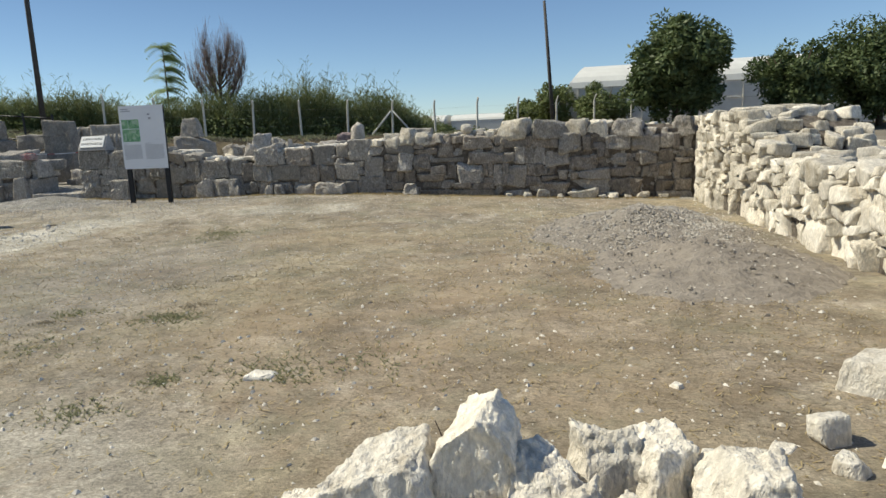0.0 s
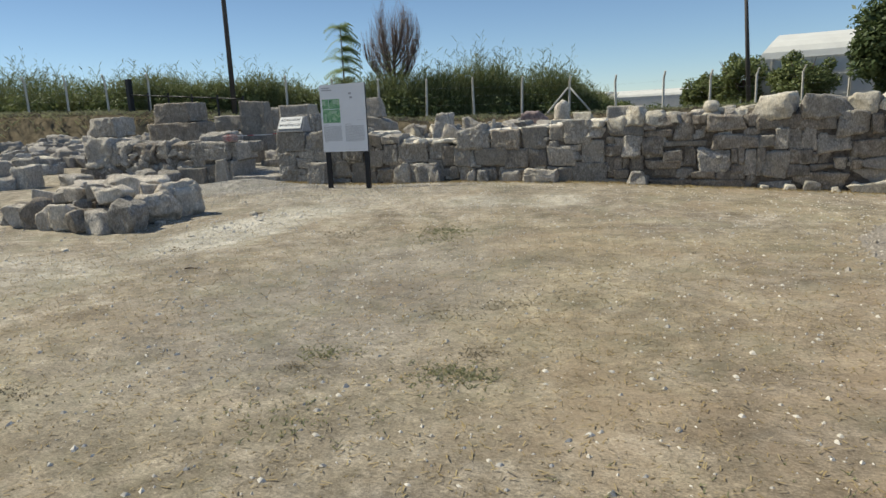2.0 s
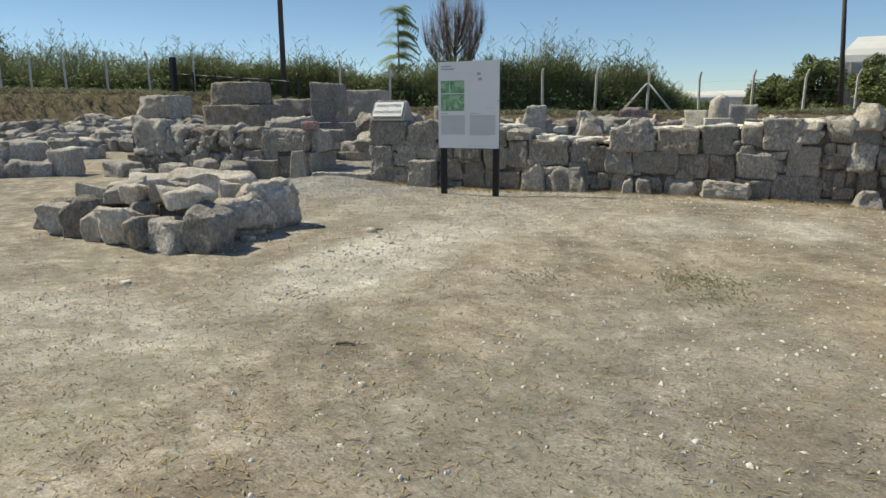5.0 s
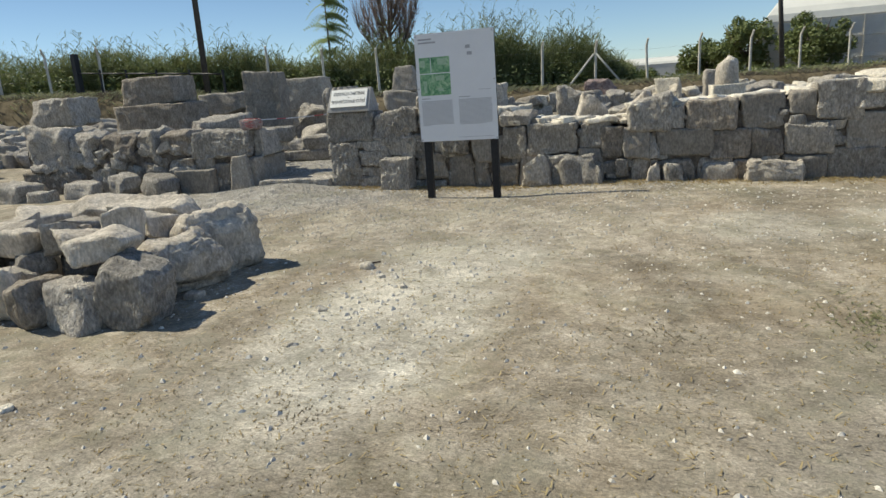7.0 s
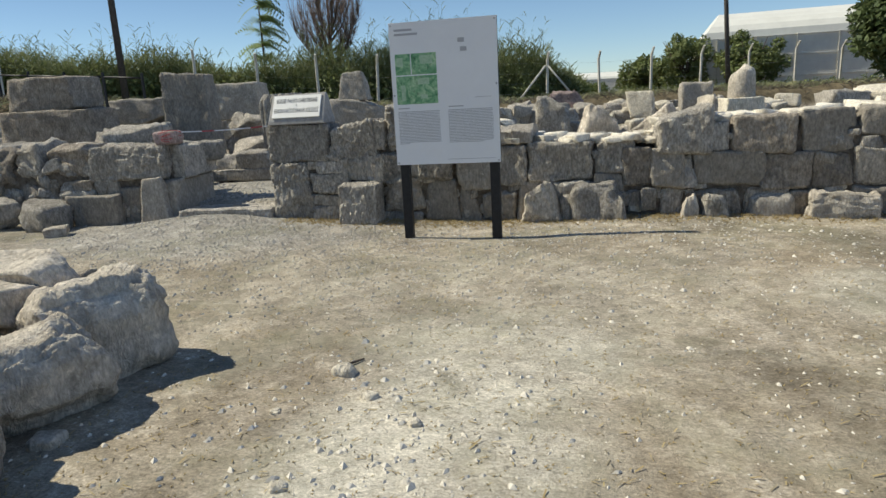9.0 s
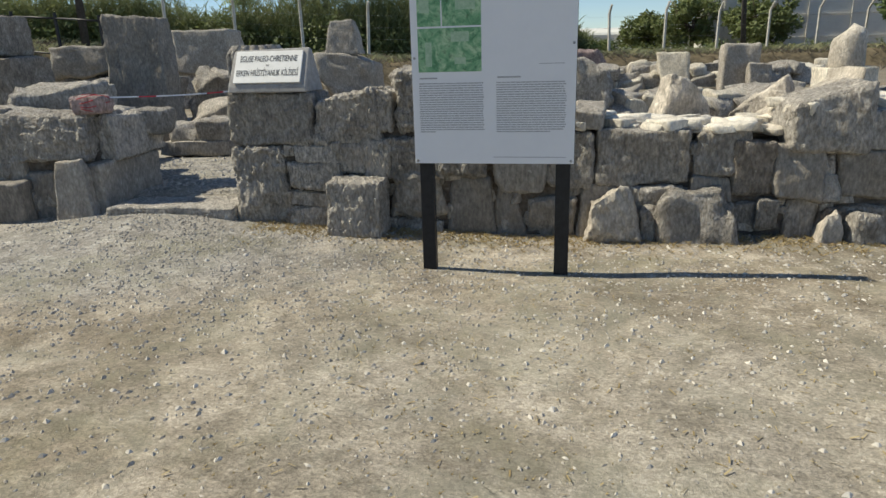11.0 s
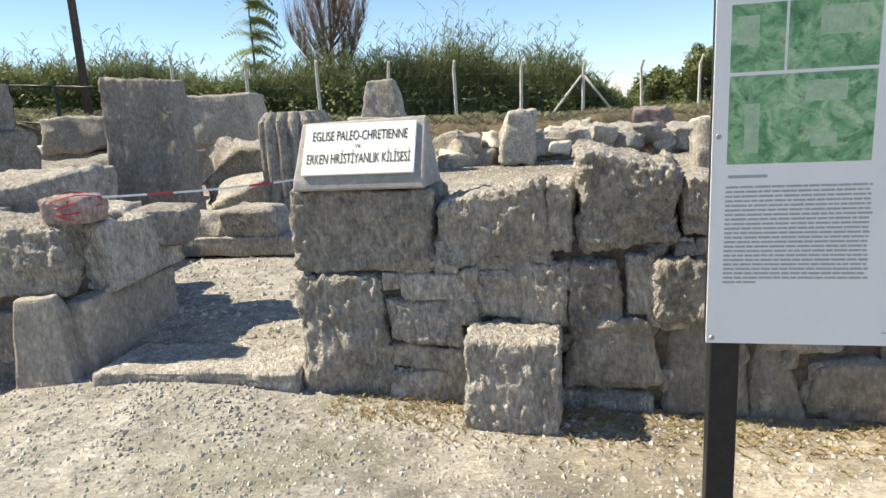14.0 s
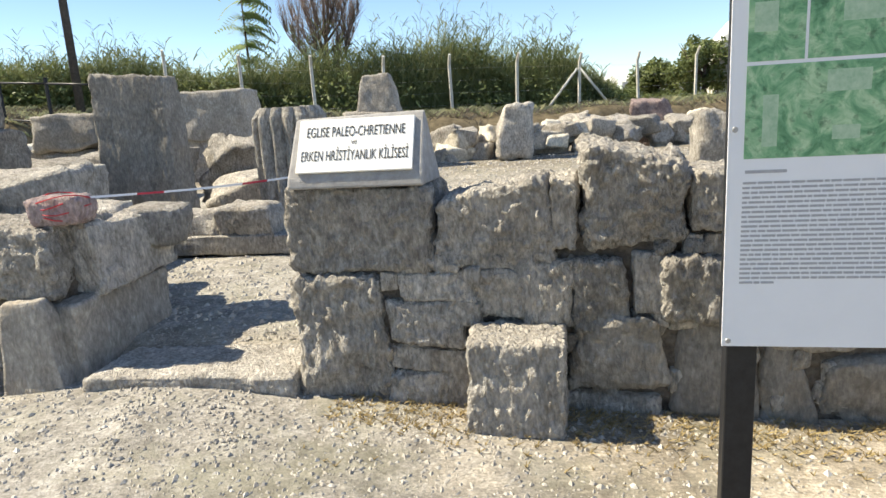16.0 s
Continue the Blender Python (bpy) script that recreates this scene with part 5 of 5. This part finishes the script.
grass("dry_grass", DRYGRASS, "short trampled straw over the yard", 16000, lambda r: (r.uniform(-10, 1.8), r.triangular(2.5, 13.8, 6)), 0.012, rs)
grass("dry_grass", DRYGRASS, "straw along the foot of the wall", 3500, lambda r: ((lambda x: (x, wall_y(x) - abs(r.gauss(0.05, 0.2)))))(r.uniform(-11.4, 1.6)), 0.032, rs)
straws("straw", DRYGRASS, "pale loose straw strewn over the yard", 12000, lambda r: (r.uniform(-10, 1.8), r.triangular(1.5, 13.6, 4)), rs)
straws("straw", BROWNGRASS, "dark withered bits strewn over the yard", 4500, lambda r: (r.uniform(-11, 1.8), r.triangular(1.5, 13.4, 4)), rs)
grass("weeds", GREENGRASS, "thin green weeds in the dry ground", 1300, clump([(-1.9, 4.0, 0.2), (-1.75, 3.95, 0.14), (-1.3, 4.2, 0.25), (-2.45, 3.75, 0.07), (-3.3, 4.9, 0.16), (-3.8, 4.2, 0.25), (-5.28, 9.2, 0.22), (-5.28, 9.2, 0.15), (-5.28, 9.2, 0.2), (-2.6, 3.3, 0.12), (-3.2, 5.0, 0.1), (-4.22, 5.07, 0.09), (-5.18, 8.85, 0.2)]), 0.024, rs)
grass("weeds", BROWNGRASS, "withered weeds lying flat on the ground", 620, clump([(-6.55, 8.75, 0.22), (-6.5, 8.72, 0.2), (-3.8, 6.05, 0.14), (-3.11, 6.8, 0.16), (-3.46, 6.35, 0.12), (-3.26, 5.33, 0.07), (-2.3, 8.6, 0.25), (-8.12, 7.5, 0.12), (-4.22, 4.8, 0.07), (-5.5, 3.9, 0.12)]), 0.017, rs)
grass("dry_grass", DRYGRASS, "tuft of dry grass on the wall top", 14, clump([(-10.05, 14.3, 0.04)]), 0.16, rs)
grass("weeds", GREENGRASS, "green weeds growing on the bank", 5000, lambda r: (lambda x: (x, along(x, FENCE) - r.uniform(-2, 5.5)))(r.uniform(-60, 6)), 0.3, rs)
grass("dry_grass", BANKWEED, "dry weeds over the earth bank", 8000, lambda r: (lambda x: (x, along(x, FENCE) - abs(r.gauss(0, 4.0))))(r.uniform(-45, 12)), 0.22, rs)

for x, y, s, tt in ((-7.03, 6.65, 0.13, 20), (-3.78, 3.2, 0.1, 30), (-8.95, 9.85, 0.2, 70)):
    sv, sf = tube([(-s / 2, 0, 0.008), (0, 0.01, 0.014), (s / 2, 0, 0.008)], [0.006, 0.008, 0.005], 5)
    thing("stick", mesh_of("stick", sv, sf, BARK), "short dark stick lying on the ground", "stick", pose(x, y, ground_z(x, y), 0, 0, tt), "sticks on the ground")

wv, wf = tube([(0, 0, -0.02), (-0.015, 0.01, 0.09), (-0.05, 0.02, 0.17)], [0.004, 0.003, 0.002], 5)
thing("twig", mesh_of("twig", wv, wf, BARK), "thin dark twig standing by the white rocks", "twig", pose(-0.57, 3.03, ground_z(-0.57, 3.03)))

# ---- fence on the bank ----
fence = tagged(new("fence"), "wire fence with cranked pale concrete posts", "fence")
post_v, post_f = tube([(0, 0, -0.3), (0, 0, 1.85), (0, -0.22, 2.2)], [0.065, 0.06, 0.05], 6)
POST = mesh_of("post", post_v, post_f, POST_CONCRETE)


def fence_point(s):
    """Point s metres along the fence from the braced post."""
    x = -11.65 + s * 0.876
    return x, along(min(max(x, -79), 59), FENCE)


tops = []
for k in range(-18, 9):
    x, y = fence_point(2.62 * k)
    if -31.5 < x < -27.5:
        continue
    z = ground_z(x, y)
    part("post", POST, fence, m=pose(x, y, z, 0, rng.uniform(-2, 2), 28 + rng.uniform(-4, 4)))
    tops.append((x, y, z))
for hgt in (0.35, 0.8, 1.25, 1.7):
    for (a, b) in zip(tops, tops[1:]):
        if b[0] - a[0] < 4:
            part("wire", tubes_mesh("wire", WIRE, [tube([(a[0], a[1], a[2] + hgt), (b[0], b[1], b[2] + hgt)], [0.003, 0.003], 3)]), fence)
bx, by = fence_point(0)
bz = ground_z(bx, by)
for s in (-1, 1):
    part("brace", tubes_mesh("brace", POST_CONCRETE, [tube([(bx + s * 1.35, by + s * 0.7, bz - 0.1), (bx + s * 0.06, by, bz + 1.6)], [0.06, 0.05], 6)]), fence)

gate = tagged(new("metal_railing"), "dark steel railing with a corner post by the bank", "railing")
def gz(x, y):
    return ground_z(x, y)
RAIL = [(-32.4, 27.0), (-30.6, 26.6), (-28.6, 26.1), (-26.6, 25.7), (-24.6, 25.3), (-22.8, 25.0)]
for i, (x, y) in enumerate(RAIL):
    h = 1.9 if i == 0 else 1.25
    r = 0.12 if i == 0 else 0.035
    part("post", box_mesh("post", BLACK, (x - r, x + r, y - r, y + r, 1.5, 2.35 + h - 0.15 * i), bevel=0.005), gate)
for (a, b), i in zip(zip(RAIL, RAIL[1:]), range(9)):
    for hh in (0.15, 1.15):
        part("rail", tubes_mesh("rail", BLACK, [tube([(a[0], a[1], 2.3 + hh - 0.15 * i), (b[0], b[1], 2.15 + hh - 0.15 * i)], [0.03, 0.03], 5)]), gate)

# ---- utility poles ----
def pole(x, y, h, r, label, tip=0.0):
    z = ground_z(x, y)
    ob = thing("utility_pole", None, label, "utility pole", pose(x, y, z, 0, tip, 0), "utility poles")
    part("shaft", tubes_mesh("shaft", WOOD, [tube([(0, 0, -0.3), (0, 0, h * 0.5), (0, 0, h)], [r, r * 0.85, r * 0.65], 10)]), ob)
    return ob


pole(-26.9, 28.8, 12.0, 0.135, "tall dark wooden utility pole behind the ruin")
pole(-2.9, 47.0, 8.6, 0.14, "grey wooden utility pole beyond the fence", -3.5)


# ---- plants ----
def leaf_cloud(v, f, c, r, n, size, rnd, flat=1.0):
    for i in range(n):
        d = Vector((rnd.gauss(0, 1), rnd.gauss(0, 1), rnd.gauss(0, 1) * flat)).normalized()
        p = Vector(c) + d * r * rnd.uniform(0.55, 1.05)
        a = Vector((rnd.gauss(0, 1), rnd.gauss(0, 1), rnd.gauss(-0.3, 0.7))).normalized()
        b = a.cross(d + Vector((0.01, 0.3, 0.2))).normalized()
        s = size * rnd.uniform(0.6, 1.3)
        k = len(v)
        v += [p - a * s * 0.5, p + b * s * 0.2, p + a * s * 0.5, p - b * s * 0.2]
        f += [[k, k + 1, k + 2, k + 3]]


def crown_tree(x, y, h, r, label, rnd, clumps=46, leaves=200, low=0.25, mat=None, size=0.3):
    z = ground_z(x, y)
    ob = thing("tree", None, label, "tree", pose(x, y, z), "trees beyond the wall")
    limbs = [tube([(0, 0, -0.2), (0.05, 0, h * 0.25), (0, 0.05, h * 0.5)], [0.2, 0.15, 0.1], 8)]
    for i in range(8):
        a = rnd.uniform(0, 6.28)
        limbs.append(tube([(0, 0, h * rnd.uniform(0.15, 0.4)), (math.cos(a) * r * 0.4, math.sin(a) * r * 0.4, h * 0.5), (math.cos(a) * r * 0.8, math.sin(a) * r * 0.8, h * rnd.uniform(0.5, 0.85))], [0.08, 0.05, 0.02], 5))
    part("trunk", tubes_mesh("trunk", BARK, limbs), ob)
    v, f = [], []
    for i in range(clumps):
        d = Vector((rnd.gauss(0, 1), rnd.gauss(0, 1), rnd.gauss(0, 1))).normalized()
        k = rnd.uniform(0.45, 0.95)
        c = (d.x * r * k, d.y * r * k, h * (low + (1 - low) * 0.5) + d.z * h * (1 - low) * 0.45 * k)
        leaf_cloud(v, f, c, r * rnd.uniform(0.18, 0.36), leaves, size, rnd)
    part("crown", mesh_of("crown", v, f, mat or MANGO), ob)


rt = random.Random(8)
crown_tree(4.5, 42.8, 6.8, 3.1, "dense dark green leafy tree beyond the wall", rt, 90, 260, 0.0, size=0.36)
crown_tree(11.3, 44.2, 5.1, 2.4, "dark green leafy tree beside the greenhouse", rt, 60, 220, 0.0)
crown_tree(16.3, 45.3, 6.4, 3.3, "dark green leafy tree beside the greenhouse", rt, 90, 240, 0.0)
for bx, by, bh, br in ((-7.4, 71.6, 3.2, 2.4), (-3.9, 66.5, 4.8, 2.7), (0.5, 63.6, 4.4, 2.4)):
    crown_tree(bx, by, bh, br, "green bushy tree before the greenhouse", rt, 44, 190, 0.0, BUSH, 0.34)
crown_tree(-68.0, 34.0, 7.0, 4.2, "broad green tree behind the reeds", rt, 60, 220, 0.1, BUSH, 0.5)


def bare_tree(x, y, h, rnd):
    """A leafless tree: a trunk, curved limbs and a tall oval crown of upright twigs."""
    z = ground_z(x, y)
    ob = thing("bare_tree", None, "leafless tree with a tall oval crown of brown twigs", "tree", pose(x, y, z))
    limbs, twigs, ends = [tube([(0, 0, -0.3), (0.05, 0, h * 0.2), (0, 0.03, h * 0.42), (0.04, 0, h * 0.7)], [0.17, 0.13, 0.09, 0.03], 8)], [], []
    for i in range(16):
        a, z0 = rnd.uniform(0, 6.28), h * rnd.uniform(0.22, 0.5)
        r = h * rnd.uniform(0.1, 0.24)
        top = z0 + h * rnd.uniform(0.2, 0.34)
        pts = [Vector((0, 0, z0)), Vector((math.cos(a) * r * 0.55, math.sin(a) * r * 0.55, z0 + (top - z0) * 0.4)), Vector((math.cos(a) * r, math.sin(a) * r, top))]
        limbs.append(tube(pts, [0.06, 0.04, 0.018], 5))
        ends += [pts[1].lerp(pts[2], t) for t in (0.0, 0.3, 0.6, 1.0)] + [pts[0].lerp(pts[1], 0.6)]
    ends += [Vector((0, 0, h * t)) for t in (0.45, 0.55, 0.62, 0.7)]
    for i in range(1200):
        p = rnd.choice(ends)
        a = math.atan2(p.y, p.x) + rnd.gauss(0, 1.0)
        out, up = h * rnd.uniform(0.0, 0.1), h * rnd.uniform(0.08, 0.26)
        q = p + Vector((math.cos(a) * out, math.sin(a) * out, up))
        lim = 0.27 * h * math.sqrt(max(0.02, 1 - ((q.z - 0.55 * h) / (0.47 * h)) ** 2))
        rr = math.hypot(q.x, q.y)
        if rr > lim:
            q.x, q.y = q.x * lim / rr, q.y * lim / rr
        m = p.lerp(q, 0.5) + Vector((rnd.gauss(0, 1), rnd.gauss(0, 1), 0)) * 0.06
        twigs.append(tube([p, m, q], [0.011, 0.008, 0.004], 3))
    part("trunk", tubes_mesh("trunk", BARK, limbs), ob)
    part("twig_crown", tubes_mesh("twig_crown", TWIG, twigs), ob, "fine brown twigs")


bare_tree(-21.6, 36.5, 7.1, random.Random(21))


def feather_tree(x, y, h, rnd):
    z = ground_z(x, y)
    ob = thing("young_tree", None, "slender young tree with layered feathery green leaves", "tree", pose(x, y, z))
    part("trunk", tubes_mesh("trunk", BARK, [tube([(0, 0, -0.2), (0.03, 0, h * 0.5), (0, 0, h)], [0.07, 0.05, 0.02], 6)]), ob)
    v, f = [], []
    for tier in range(6):
        zt = h * (0.4 + 0.115 * tier)
        ln = (1.0, 1.15, 1.2, 1.1, 1.2, 1.0)[tier]
        for i in range(15):
            a = rnd.uniform(0, 6.28)
            up = rnd.uniform(0.0, 0.8)
            for j in range(9):
                t = (j + 1) / 9
                p = Vector((math.cos(a) * ln * t, math.sin(a) * ln * t, zt + up * t - 0.7 * t * t))
                for s in (-1, 1):
                    k = len(v)
                    o = Vector((-math.sin(a), math.cos(a), -0.5)) * s * 0.34 * (1.1 - t * 0.6)
                    e = Vector((math.cos(a), math.sin(a), 0)) * 0.05
                    v += [p - e, p + o, p + e]
                    f.append([k, k + 1, k + 2])
    part("crown", mesh_of("crown", v, f, PALM), ob)


feather_tree(-25.5, 37.0, 5.4, random.Random(4))


def reeds():
    rnd = random.Random(17)
    v, f = [], []

    def blade(p, d, length, w):
        side = d.cross(Vector((rnd.gauss(0, 1), rnd.gauss(0, 1), 0.2))).normalized() * w
        mid = p + d * length * 0.55
        tip = p + d * length + Vector((0, 0, -length * rnd.uniform(0.05, 0.5)))
        k = len(v)
        v.extend([p - side * 0.6, p + side * 0.6, mid + side, mid - side, tip])
        f.append([k, k + 1, k + 2, k + 3])
        f.append([k + 3, k + 2, k + 4])
    for i in range(9000):
        x = rnd.uniform(-75, -10.5) if rnd.random() < 0.55 else rnd.uniform(-36, -10.5)
        y = along(x, FENCE) + 1.5 + abs(rnd.gauss(0, 2.6))
        z = ground_z(x, y)
        swell = 0.55 + 1.2 * noise.noise(Vector((x * 0.3, y * 0.15, 5)))
        h = (1.9 + 1.4 * max(swell, 0.1)) * (rnd.uniform(0.5, 1.0) if rnd.random() < 0.95 else rnd.uniform(1.05, 1.4)) * smooth01(-8.5, -13.5, x) * (1.12 - 0.5 * smooth01(-21, -29, x) + 0.4 * smooth01(-32, -39, x))
        if -27 < x < -24.5:
            h *= 0.85
        if h < 0.3:
            continue
        lean = Vector((rnd.gauss(0.12, 0.1), rnd.gauss(0, 0.1), 1)).normalized()
        base = Vector((x, y, z))
        top = base + lean * h
        k = len(v)
        v.extend([base + Vector((0.02, 0, 0)), base - Vector((0.02, 0, 0)), top])
        f.append([k, k + 1, k + 2])
        for j in range(13):
            t = rnd.uniform(0.15, 1.0)
            a = rnd.uniform(0, 6.28)
            blade(base.lerp(top, t), Vector((math.cos(a) * 0.7, math.sin(a) * 0.7, rnd.uniform(0.5, 1.3))).normalized(), rnd.uniform(0.3, 0.7), 0.015)
    tagged(new("reeds", mesh_of("reeds", v, f, REED)), "tall green reeds along the fence", "reeds", kind="stuff")
    v2, f2 = [], []
    for i in range(420):
        x = rnd.uniform(-75, -9.5)
        y = along(x, FENCE) + 1.0 + rnd.uniform(0, 5.0)
        r = rnd.uniform(0.4, 0.95) * smooth01(-7, -14, x) + 0.2
        leaf_cloud(v2, f2, (x, y, ground_z(x, y) + r * 0.7), r, 170, 0.22, rnd)
    for i in range(60):
        x = rnd.uniform(-19.5, -11.5)
        y = along(x, FENCE) + 2.0 + rnd.uniform(0, 5)
        r = rnd.uniform(0.6, 1.2)
        leaf_cloud(v2, f2, (x, y, ground_z(x, y) + rnd.uniform(0.6, 2.1) * smooth01(-10.5, -14, x)), r, 230, 0.2, rnd)
    for i in range(60):
        x = rnd.uniform(-10, 8)
        y = along(x, FENCE) + 2.5 + rnd.uniform(0, 10)
        r = rnd.uniform(0.25, 0.6)
        leaf_cloud(v2, f2, (x, y, ground_z(x, y) + r * 0.3), r, 90, 0.2, rnd)
    tagged(new("undergrowth", mesh_of("undergrowth", v2, f2, BUSH)), "dark green undergrowth below the reeds", "bushes", kind="stuff")


reeds()

# ---- greenhouse ----
gh = thing("greenhouse", None, "long greenhouse with white film roof and grey net walls", "greenhouse", pose(0, 0, 0))
GX, GY = -3.2, 66.0
gv, gf = [], []
for i in range(15):
    a = math.pi * i / 14
    yy, zz = GY - 5.5 * math.cos(a) + 5.5, 5.2 + 2.3 * math.sin(a)
    gv += [(GX + 0.3 + 1.7 * math.sin(a), yy, zz), (GX + 34, yy, zz)]
for i in range(14):
    gf.append([2 * i, 2 * i + 1, 2 * i + 3, 2 * i + 2])
gf.append([2 * i for i in range(15)])
part("roof", mesh_of("roof", gv, gf, SHEET, False), gh, "white plastic film roof")
part("wall", box_mesh("wall", NET, (GX + 0.3, GX + 34, GY, GY + 0.1, 0.6, 5.2), (GX + 0.3, GX + 0.4, GY + 0.1, GY + 11, 0.6, 5.2)), gh, "grey shade net wall")
for i in range(12):
    x = GX + 1.5 + 2.9 * i
    part("post", box_mesh("post", POST_CONCRETE, (x - 0.05, x + 0.05, GY - 0.1, GY, 0.6, 5.2)), gh)
for z in (2.0, 3.6, 5.1):
    part("rail", box_mesh("rail", POST_CONCRETE, (GX + 1.4, GX + 34, GY - 0.07, GY - 0.01, z, z + 0.07)), gh)

# ---- far film houses on the horizon ----
def far_house(x, y, length, label):
    ob = thing("far_greenhouse", None, label, "greenhouse", pose(x, y, 0.9), "far greenhouses")
    v, f = [], []
    for i in range(11):
        a = math.pi * i / 10
        v += [(0, 6 - 6 * math.cos(a), 3.5 + 1.5 * math.sin(a)), (length, 6 - 6 * math.cos(a), 3.5 + 1.5 * math.sin(a))]
    f = [[2 * i, 2 * i + 1, 2 * i + 3, 2 * i + 2] for i in range(10)] + [[2 * i for i in range(11)], [2 * i + 1 for i in range(11)][::-1]]
    part("roof", mesh_of("roof", v, f, SHEET), ob, "white plastic film roof")
    part("wall", box_mesh("wall", NET, (0, length, 0.05, 11.95, -0.2, 3.5)), ob, "grey net walls")


for fx, fy, ln in ((-58, 150, 24), (-33, 152, 22), (-10, 149, 26)):
    far_house(fx, fy, ln, "long low white film greenhouse far off")
